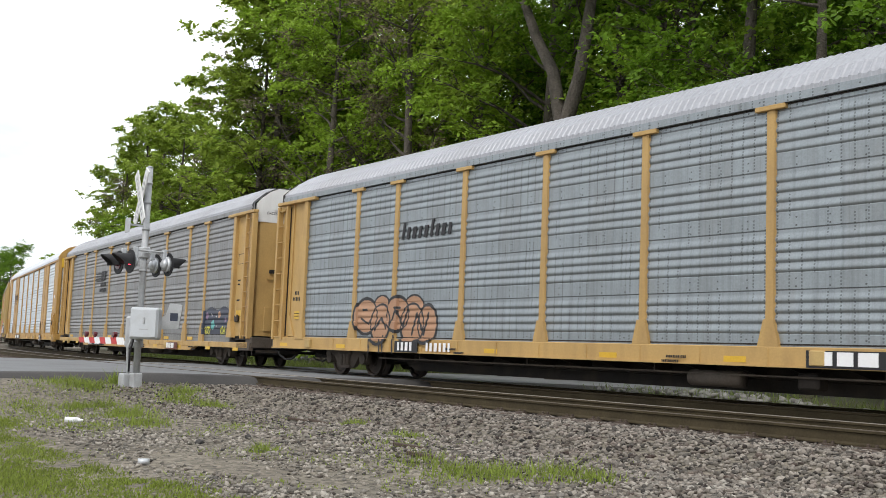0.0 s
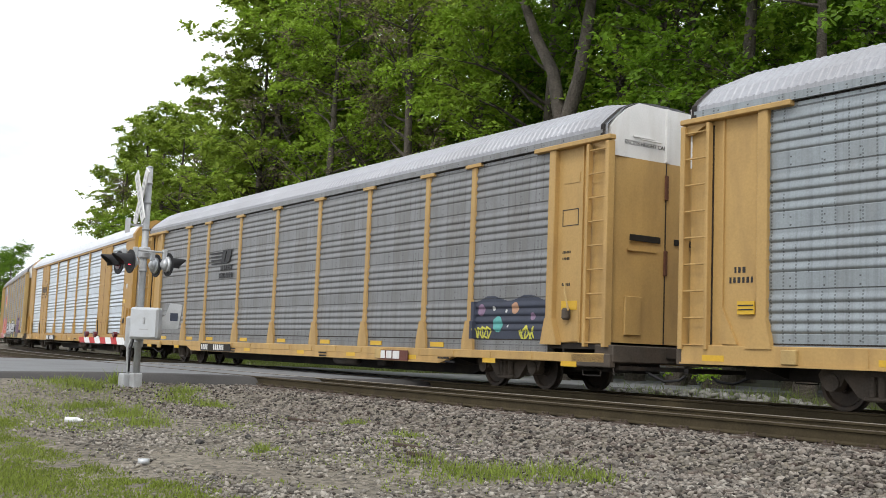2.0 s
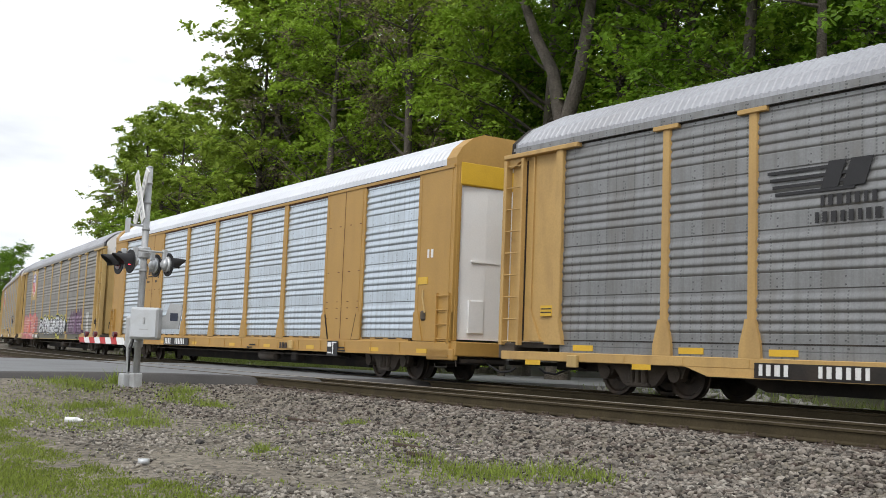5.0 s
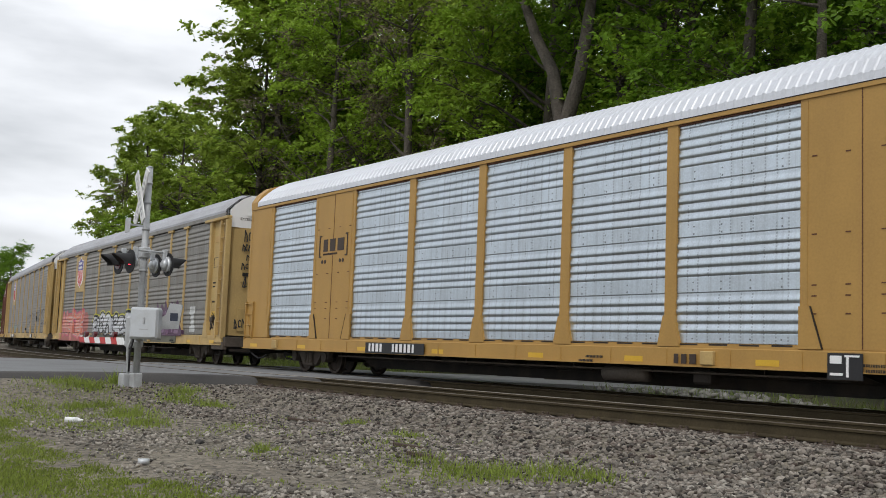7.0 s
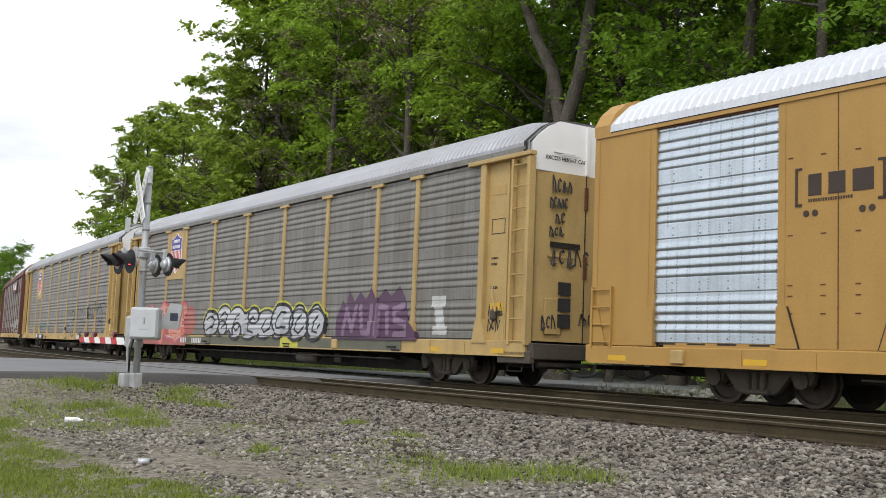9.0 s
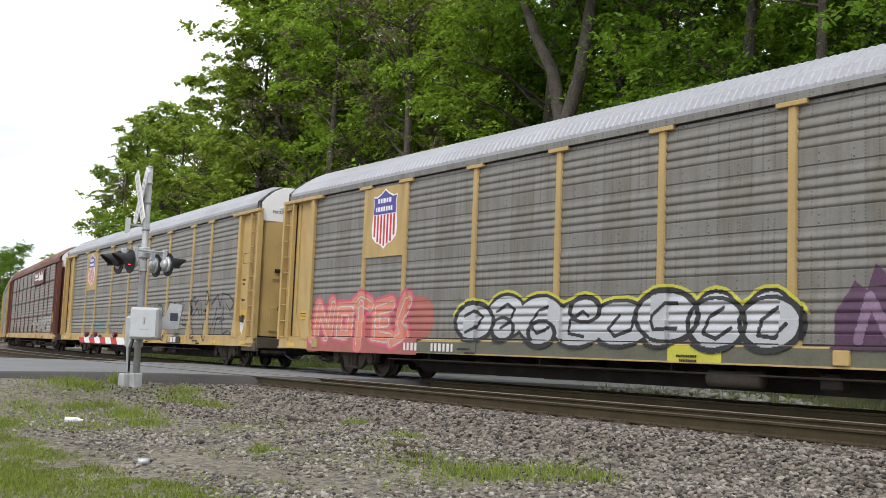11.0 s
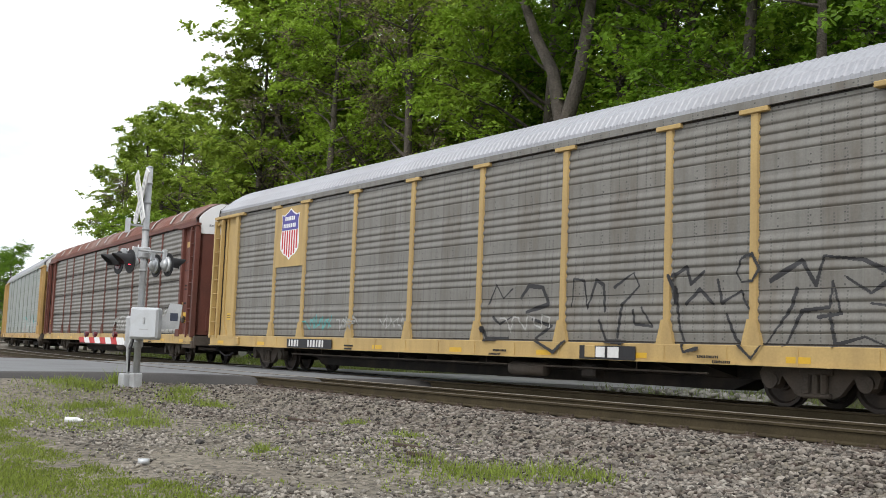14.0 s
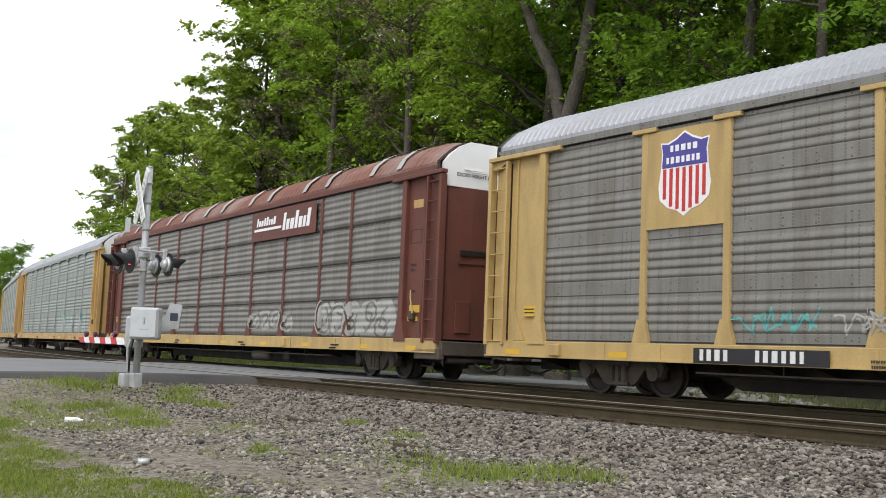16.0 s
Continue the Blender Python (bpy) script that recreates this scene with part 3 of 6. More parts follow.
def side_frame():
    bm = bmesh.new()
    prism(bm, [(-1.12, 0.56), (-1.05, 0.66), (-0.55, 0.74), (0.55, 0.74), (1.05, 0.66), (1.12, 0.56), (1.05, 0.38), (0.72, 0.38), (0.66, 0.52), (0.42, 0.24), (0.26, 0.18), (-0.26, 0.18), (-0.42, 0.24), (-0.66, 0.52), (-0.72, 0.38), (-1.05, 0.38)], "y", -1.1, -0.98)
    for x in (-0.875, 0.875):
        rod(bm, (x, -1.14, 0.44), (x, -0.9, 0.44), 0.14, seg=12)
    for x in (-0.16, 0.0, 0.16):
        rod(bm, (x, -1.13, 0.26), (x, -1.13, 0.56), 0.065, seg=8)
    box(bm, -0.3, 0.3, -1.16, -0.95, 0.55, 0.66, bevel=0.02)
    box(bm, -0.28, 0.28, -1.17, -0.95, 0.19, 0.27, bevel=0.02)
    return bm


def wheel_mesh():
    """One wheel about its axle (along y) at the origin."""
    prof = [(0.05, 0.03), (0.13, 0.045), (0.15, 0.02), (0.33, 0.012), (0.36, 0.05), (0.42, 0.055), (0.424, -0.04), (0.455, -0.05), (0.455, -0.075), (0.36, -0.08), (0.34, -0.03), (0.15, -0.02), (0.05, -0.05)]
    seg = 28
    vs = [(r * math.cos(2 * math.pi * k / seg), -y, r * math.sin(2 * math.pi * k / seg)) for r, y in prof for k in range(seg)]
    fs = [(i * seg + k, i * seg + (k + 1) % seg, (i + 1) * seg + (k + 1) % seg, (i + 1) * seg + k) for i in range(len(prof) - 1) for k in range(seg)]
    return vs, fs


def axle():
    bm = bmesh.new()
    rod(bm, (0, -0.95, 0), (0, 0.95, 0), 0.08, seg=12)
    for a in range(4):
        c, s = math.cos(a * math.pi / 2), math.sin(a * math.pi / 2)
        rod(bm, (0.09 * c, -0.82, 0.09 * s), (0.09 * c, -0.79, 0.09 * s), 0.018, seg=6)
    return bm


def coupler():
    bm = boxes((13.3, 14.0, -0.1, 0.1, 0.72, 0.94), bevel=0.02)
    prism(bm, [(13.95, -0.18), (14.25, -0.2), (14.33, -0.06), (14.2, 0.02), (14.33, 0.14), (14.2, 0.2), (13.95, 0.16)], "z", 0.70, 0.98)
    box(bm, 13.5, 13.6, -1.3, 1.3, 0.48, 0.56)
    return bm


def hose():
    pts = [Vector((13.3, -0.55, 0.62)), Vector((13.6, -0.5, 0.42)), Vector((13.9, -0.42, 0.30)), Vector((14.2, -0.35, 0.33)), Vector((14.32, -0.3, 0.42))]
    return tube(pts, [0.028] * 5, 7)


def lever():
    bm = bmesh.new()
    rod(bm, (13.55, -1.45, 0.62), (13.55, -0.2, 0.62), 0.015, seg=6)
    rod(bm, (13.55, -1.45, 0.62), (13.62, -1.45, 0.38), 0.015, seg=6)
    rod(bm, (13.3, -1.5, 0.46), (13.3, -1.5, 0.36), 0.012, seg=6)
    rod(bm, (13.3, -1.5, 0.36), (12.8, -1.5, 0.36), 0.012, seg=6)
    rod(bm, (12.8, -1.5, 0.36), (12.8, -1.5, 0.46), 0.012, seg=6)
    return bm


FLIP = pose(0, 0, 0, 0, 0, 180)
WHEELSETS = []


def truck(car, x):
    t = new("truck")
    t.parent = car
    t.matrix_local = pose(x, 0, 0)
    bolster = piece("bolster", (), lambda: boxes((-0.2, 0.2, -1.05, 1.05, 0.42, 0.72), bevel=0.03), TRUCK, t)
    for m in (None, FLIP):
        piece("side_frame", (), side_frame, TRUCK, t, m, "cast steel truck side frame")
    for dx in (-0.875, 0.875):
        ws = piece("wheelset", (), axle, WHEEL, t, pose(dx, 0, 0.42))
        WHEELSETS.append(ws)
        for m in (pose(0, -0.72, 0), pose(0, 0.72, 0, 0, 0, 180)):
            # wheels of one axle share its mesh object's turn
            me = cached(("wheel",), wheel_mesh, WHEEL)
        if ("wheelset_full",) not in MESHES:
            bm = axle()
            for m in (pose(0, -0.72, 0), pose(0, 0.72, 0, 0, 0, 180)):
                k = bmesh.new()
                k.from_mesh(me)
                k.transform(m)
                tmp = bpy.data.meshes.new("wheel")
                k.to_mesh(tmp)
                k.free()
                bm.from_mesh(tmp)
            full = bpy.data.meshes.new("wheelset")
            bmesh.ops.recalc_face_normals(bm, faces=bm.faces)
            bm.to_mesh(full)
            bm.free()
            full.materials.append(WHEEL)
            MESHES[("wheelset_full",)] = full
        ws.data = MESHES[("wheelset_full",)]
    return t


def ends(car, paint, white, ladder=True):
    """End frames, end panels, ladders, doors, couplers and trucks at both ends."""
    for m in (None, FLIP):
        piece("gable", (), gable, white, car, m, "white upper end plate")
        piece("end_door", (), end_door, paint, car, m)
        piece("door_slot", (), lambda: boxes((13.425, 13.455, -0.95, -0.15, 2.98, 3.1)), DARK, car, m, "dark slot in the end door")
        for z0, z1 in ((2.35, 2.85), (3.85, 4.35)):
            piece("door_latch", (z0,), lambda: boxes((13.43, 13.475, -0.045, 0.045, z0, z1), bevel=0.012), RUST, car, m, "rusty latch between the end doors")
        piece("door_seam", (), lambda: boxes((13.42, 13.44, -0.012, 0.012, 1.0, 4.6)), DARK, car, m)
        piece("door_slot", (1,), lambda: boxes((13.425, 13.455, 0.25, 0.95, 2.98, 3.1)), DARK, car, m)
        piece("roof_edge", (), lambda: roof_rim(13.19, 13.31), DARK, car, m, "dark ragged edge of the roof sheet")
        piece("grab_bar", (), lambda: rod(bmesh.new(), (13.47, -0.75, 4.98), (13.47, -0.2, 4.98), 0.015, seg=6), white, car, m)
        piece("end_sill", (), end_sill, TRUCK, car, m, "grimy end sill")
        piece("coupler", (), coupler, DARK, car, m, "dark steel coupler")
        piece("hose", (), hose, BLACK, car, m, "black rubber brake hose", True)
        piece("uncoupling_lever", (), lever, DARK, car, m)
    for k, m in enumerate((None, FLIP, Matrix.Diagonal((-1, 1, 1, 1)), Matrix.Diagonal((1, -1, 1, 1)))):
        near = k in (0, 2)
        piece("end_panel", (k,), lambda: mirrored(end_panel(), m), paint, car)
        piece("end_post", (k,), lambda: mirrored(end_frame(), m), paint, car)
        piece("top_bar", (k,), lambda: mirrored(top_bar(), m), paint, car)
        if k == 2:
            piece("door_gap", (k,), lambda: boxes((-12.98, -12.86, -HALF - 0.012, -HALF + 0.03, 1.0, 4.8)), DARK, car, None, "dark gap beside the folded end door")
        if ladder and near:
            s = 1 if k == 0 else -1
            lad = piece("ladder", (k,), lambda: mirrored(ladder_frame(), m), paint, car, None, "steel rung ladder")
            for r in range(9):
                piece("rung", (k,), lambda: mirrored(rod(bmesh.new(), (12.88, -HALF - 0.10, 0), (13.44, -HALF - 0.10, 0), 0.016, seg=6), m), paint, lad, pose(0, 0, 0.98 + 0.466 * r))
    truck(car, 9.9)
    truck(car, -9.9)


def ladder_frame():
    bm = boxes((12.86, 12.93, -HALF - 0.14, -HALF - 0.02, 0.90, 4.84), bevel=0.008)
    box(bm, 13.40, 13.50, -HALF - 0.14, -HALF + 0.03, 0.90, 4.84, bevel=0.008)
    return bm


def mirrored(bm, m):
    if m is not None:
        bm.transform(m)
    return bm


def paint_patch(name, parent, x0, x1, z0, z1, inside, material, lift=0.004, rows=0, cell=0.018, label="", flat=None):
    """A film of paint that lies on the ribbed side wherever inside(x, z) holds."""
    nx, nz = max(1, int((x1 - x0) / cell)), max(1, int((z1 - z0) / cell))
    index, vs, fs = {}, [], []

    def vert(i, j):
        if (i, j) not in index:
            x, z = x0 + (x1 - x0) * i / nx, z0 + (z1 - z0) * j / nz
            if flat is not None:
                y = flat - lift
            elif z > 1.0:
                y = -HALF - rib(z, rows) - lift
                if any(abs(x - p) < 0.2 for p in parent.get("posts", [])):
                    y = min(y, -HALF - 0.062 - lift) if z > 1.42 or any(abs(x - p) < 0.2 for p in parent["posts"]) and abs(z) > 9 else min(y, -HALF - 0.092 - lift)
            elif z > parent.get("sill", 0.6) + 0.33:
                y = -HALF - 0.062 - lift
            else:
                y = -1.602 - lift
            index[i, j] = len(vs)
            vs.append((x, y, z))
        return index[i, j]

    for j in range(nz):
        z = z0 + (z1 - z0) * (j + 0.5) / nz
        for i in range(nx):
            if inside(x0 + (x1 - x0) * (i + 0.5) / nx, z):
                fs.append((vert(i, j), vert(i + 1, j), vert(i + 1, j + 1), vert(i, j + 1)))
    if fs:
        put(name, vs, fs, material, parent, label)


def near_line(points, x, z):
    best = 1e9
    for (ax, az), (bx, bz) in zip(points, points[1:]):
        dx, dz = bx - ax, bz - az
        k = min(1, max(0, ((x - ax) * dx + (z - az) * dz) / (dx * dx + dz * dz + 1e-9)))
        best = min(best, (x - ax - k * dx) ** 2 + (z - az - k * dz) ** 2)
    return math.sqrt(best)


def plate(name, parent, x0, x1, z0, z1, material, y=-1.602, label="", thick=0.012):
    dz = sill_shift(parent, y, z0)
    z0, z1 = z0 + dz, z1 + dz
    return part(name, boxes((x0, x1, y - thick, y + 0.004, z0, z1)), material, parent, label)


def lettering(name, parent, x0, z0, height, count, material, y=-1.602, width=0.46, gap=0.42, slant=0.0, label="", pattern=None):
    """A row of upright bars that stands for a line of writing."""
    bm = bmesh.new()
    x = x0
    z0 += sill_shift(parent, y, z0)
    for k in range(count):
        w = height * width * (0.8 + 0.4 * ((k * 7) % 5) / 4)
        h = height * (pattern[k % len(pattern)] if pattern else 1.0)
        s = slant
        prism(bm, [(x, z0), (x + w, z0), (x + w + s * h, z0 + h), (x + s * h, z0 + h)], "y", y - 0.008, y + 0.003)
        x += w + height * gap
        if height >= 0.12:      # large bars are pieces of their own
            part(name, bm, material, parent, label)
            bm = bmesh.new()
    if height >= 0.12:
        bm.free()
        return None
    return part(name, bm, material, parent, label)


def words(text, parent, m, size, material, name="stencil"):
    cu = bpy.data.curves.new("stencil", "FONT")
    cu.body, cu.size, cu.extrude, cu.align_x = text, size, 0.003, "CENTER"
    tmp = new("stencil", cu)
    me = bpy.data.meshes.new_from_object(tmp.evaluated_get(bpy.context.evaluated_depsgraph_get()))
    bpy.data.objects.remove(tmp)
    bpy.data.curves.remove(cu)
    me.materials.clear()
    ob = place(name, me, material, parent, "black stencilled words " + text.lower())
    ob.matrix_local = m
    return ob


def rack_car(label, paint, sheet, roof, white, posts=(1.41, 4.23, 7.05, 8.96), rows=0, cap=True, sill_paint=None, sill_z=0.66, wide=0.15, rib_step=0.17, post_paint=None):
    car = root("autorack_car", pose(0, TRACK_FAR, 0), label, "freight car", "cars of the train")
    posts = sorted({s * p for p in posts for s in (-1, 1)})
    car["posts"] = [float(p) for p in posts]
    car["sill"] = sill_z
    edges = [-11.74] + list(posts) + [11.74]
    for a, b in zip(edges, edges[1:]):
        w = b - a
        for m in (pose((a + b) / 2, 0, 0), pose(-(a + b) / 2, 0, 0, 0, 0, 180)):
            piece("side_panel", (round(w, 2), rows), lambda: panel(w, rows), sheet, car, m)
    for p in posts:
        for m in (pose(p, 0, 0), pose(-p, 0, 0, 0, 0, 180)):
            piece("side_post", (cap, wide), lambda: post(cap, wide), post_paint or paint, car, m, "painted steel side post")
    piece("roof", (rib_step,), lambda: roof_mesh(13.3, rib_step), roof, car, None, "ribbed sheet metal roof")
    for m in (None, FLIP):
        piece("side_sill", (sill_z,), lambda: sill(13.45, sill_z), sill_paint or paint, car, m, "painted steel side sill")
        piece("fascia", (), lambda: boxes((-13.25, 13.25, -1.552, -1.40, 4.957, 5.09)), paint if rows else sheet, car, m)
        # solid dark strip under the fascia: the slot's shade put in as colour
        piece("eave_slot_shade", (), lambda: boxes((-11.8, 11.8, -HALF - 0.012, -1.40, 4.925, 4.957)), DARK, car, m, "dark strip painted in for the shaded slot under the eave")
        piece("bottom_rail", (), lambda: boxes((-11.7, 11.7, -HALF - 0.02, -1.3, 0.76, 1.005)), sheet, car, m, "recessed grey rail below the sheets")
        piece("rail_gap", (), lambda: boxes((-11.7, 11.7, -HALF - 0.026, -1.3, 1.005, 1.03)), DARK, car, m)
    piece("underframe", (), underframe, DARK, car, None, "dark dirty steel underframe")
    ends(car, paint, white)
    return car


def sill_marks(car, seed, boards=True):
    """Reflective patches, stencil panels and small boxes on the near side sill."""
    rnd = random.Random(seed)
    for x in (-12.6, -9.6, -6.2, -2.9, 0.6, 3.6, 6.6, 9.9, 12.4):
        x += rnd.uniform(-0.2, 0.2)
        plate("reflector", car, x - 0.23, x + 0.23, 0.66, 0.76, YELLOW_SIGN, y=-1.562, label="yellow reflective strip", thick=0.004)
    for x in (-11.2, 5.2):
        part("access_box", boxes((x - 0.14, x + 0.14, -1.64, -1.55, car["sill"] + 0.04, car["sill"] + 0.28), bevel=0.015), YELLOW_PALE, car)
    for x in (-4.4, 1.9, 8.1):
        lettering("stencil_line", car, x + rnd.uniform(-0.3, 0.3), 0.70, 0.045, 12, BLACK, label="small dark stencilled marking")
        lettering("stencil_line", car, x + 0.1, 0.62, 0.045, 10, BLACK)
    plate("notice", car, -12.3, -11.95, 1.5, 1.72, YELLOW_SIGN, y=-HALF - 0.02, label="yellow notice plate")
    part("notice_frame", boxes((-12.28, -11.97, -HALF - 0.04, -HALF - 0.03, 1.64, 1.66), (-12.28, -11.97, -HALF - 0.04, -HALF - 0.03, 1.57, 1.59)), BLACK, car)
    lettering("stencil_line", car, 12.05, 2.75, 0.05, 6, BLACK, y=-HALF + 0.02)
    lettering("stencil_line", car, 12.05, 2.62, 0.05, 5, BLACK, y=-HALF + 0.02)
    lettering("stencil_line", car, 12.05, 2.1, 0.06, 5, BLACK, y=-HALF + 0.02)
    part("stencil_frame", boxes((12.02, 12.5, -HALF + 0.012, -HALF + 0.022, 3.3, 3.315), (12.02, 12.5, -HALF + 0.012, -HALF + 0.022, 3.62, 3.635), (12.02, 12.035, -HALF + 0.012, -HALF + 0.022, 3.3, 3.63), (12.485, 12.5, -HALF + 0.012, -HALF + 0.022, 3.3, 3.63)), BLACK, car)
    plate("notice", car, 12.08, 12.52, 4.16, 4.36, YELLOW, y=-HALF + 0.02, label="plain painted plate")
    plate("notice", car, 12.05, 12.52, 1.62, 1.80, YELLOW_SIGN, y=-HALF + 0.02, label="yellow notice plate")
    part("brake_tank", rod(bmesh.new(), (2.4, -1.25, 0.42), (3.5, -1.25, 0.42), 0.14, seg=14), TRUCK, car, "dusty air tank under the floor", True)
    pipe = bmesh.new()
    rod(pipe, (-7.8, -1.36, 0.50), (7.9, -1.36, 0.50), 0.018, seg=6)
    for x in (-6.0, -2.0, 1.6, 6.2):
        rod(pipe, (x, -1.36, 0.50), (x, -1.36, 0.80), 0.012, seg=6)
    part("brake_pipe", pipe, TRUCK, car, "thin dusty brake pipe below the sill")
    part("brake_valve", boxes((4.6, 5.0, -1.3, -1.0, 0.3, 0.58), bevel=0.04), DARK, car)
    # hand brake beside the front ladder
    hb = part("hand_brake", boxes((12.16, 12.36, -HALF - 0.10, -HALF + 0.02, 1.42, 1.66), bevel=0.04), TRUCK, car, "dark hand brake housing")
    part("brake_crank", rod(rod(bmesh.new(), (12.45, -HALF - 0.14, 1.6), (12.3, -HALF - 0.12, 1.95), 0.02), (12.3, -HALF - 0.12, 1.95), (12.27, -HALF - 0.1, 2.15), 0.02), YELLOW_PALE, hb)
    if boards:
        words("EXCESS HEIGHT CAR", car, Matrix(((0, 0, 1, 13.405), (1, 0, 0, -0.55), (0, 1, 0, 4.86), (0, 0, 0, 1))), 0.12, BLACK)


def blob(cx, cz, rx, rz):
    return lambda x, z: ((x - cx) / rx) ** 2 + ((z - cz) / rz) ** 2 < 1


def any_of(*tests):
    return lambda x, z: any(t(x, z) for t in tests)


def stroke(points, r):
    return lambda x, z: near_line(points, x, z) < r


def bubble_row(x0, x1, count, seed, mid=1.45, tall=0.42):
    """Swelling shapes side by side with squiggles inside: tests for fill, dividing lines, and an outline of a given width."""
    rnd = random.Random(seed)
    step = (x1 - x0) / count
    shapes, lines = [], []
    for k in range(count):
        cx, cz = x0 + step * (k + 0.5), mid + rnd.uniform(-0.08, 0.1)
        rx, rz = step * rnd.uniform(0.5, 0.68), tall * rnd.uniform(0.8, 1.1)
        shapes.append((cx, cz, rx, rz))
        if rnd.random() < 0.6:
            shapes.append((cx + rnd.uniform(-0.2, 0.2), cz + rnd.choice((-1, 1)) * tall * 0.55, rx * 0.6, rz * 0.55))
        a = rnd.uniform(0, 6.28)
        lines.append([(cx + rx * 0.55 * math.sin(a + 1.3 * j) * (1 - 0.08 * j), cz + rz * 0.6 * math.cos(a + 1.1 * j)) for j in range(5)])

    def inside(x, z, grow):
        return any(((x - a) / (c + grow)) ** 2 + ((z - b) / (d + grow)) ** 2 < 1 for a, b, c, d in shapes)

    def dividing(x, z, w):
        return any(abs(math.sqrt(((x - a) / c) ** 2 + ((z - b) / d) ** 2) - 1) < w / min(c, d) for a, b, c, d in shapes[::2]) or any(near_line(l, x, z) < w for l in lines)

    return inside, dividing


def scrawl(at, width, height, count, seed, r=0.014):
    """A hand-drawn tag: a row of crooked signs of a few strokes each; at(u, v) gives the place on the wall."""
    rnd = random.Random(seed)
    bm = bmesh.new()
    step = width / count
    for k in range(count):
        lo, hi = rnd.uniform(-0.15, 0.1) * height, rnd.uniform(0.75, 1.15) * height
        x = k * step
        pts = [(x + 0.1 * step, lo), (x + rnd.uniform(0.1, 0.5) * step, hi), (x + rnd.uniform(0.5, 0.95) * step, rnd.uniform(0.3, 0.6) * height), (x + rnd.uniform(0.3, 0.9) * step, lo), (x + rnd.uniform(0.7, 1.1) * step, rnd.uniform(0.1, 0.5) * height)]
        if k % 3 == 1:
            pts = [(x + step * (0.45 + 0.33 * math.cos(a)), height * (0.5 + 0.42 * math.sin(a))) for a in (0.6, 1.5, 2.5, 3.5, 4.5, 5.6)]
        for p, q in zip(pts, pts[1:]):
            rod(bm, at(*p), at(*q), r, seg=4)
    return bm


def scribble(x0, z0, length, seed):
    """A thin looping hand-drawn tag."""
    rnd = random.Random(seed)
    a, b = rnd.uniform(1.5, 2.1), rnd.uniform(2.6, 3.4)
    return [(x0 + length * k / 14 + 0.07 * math.sin(b * k), z0 + 0.15 * math.sin(a * k) + 0.07 * math.cos(b * k)) for k in range(15)]


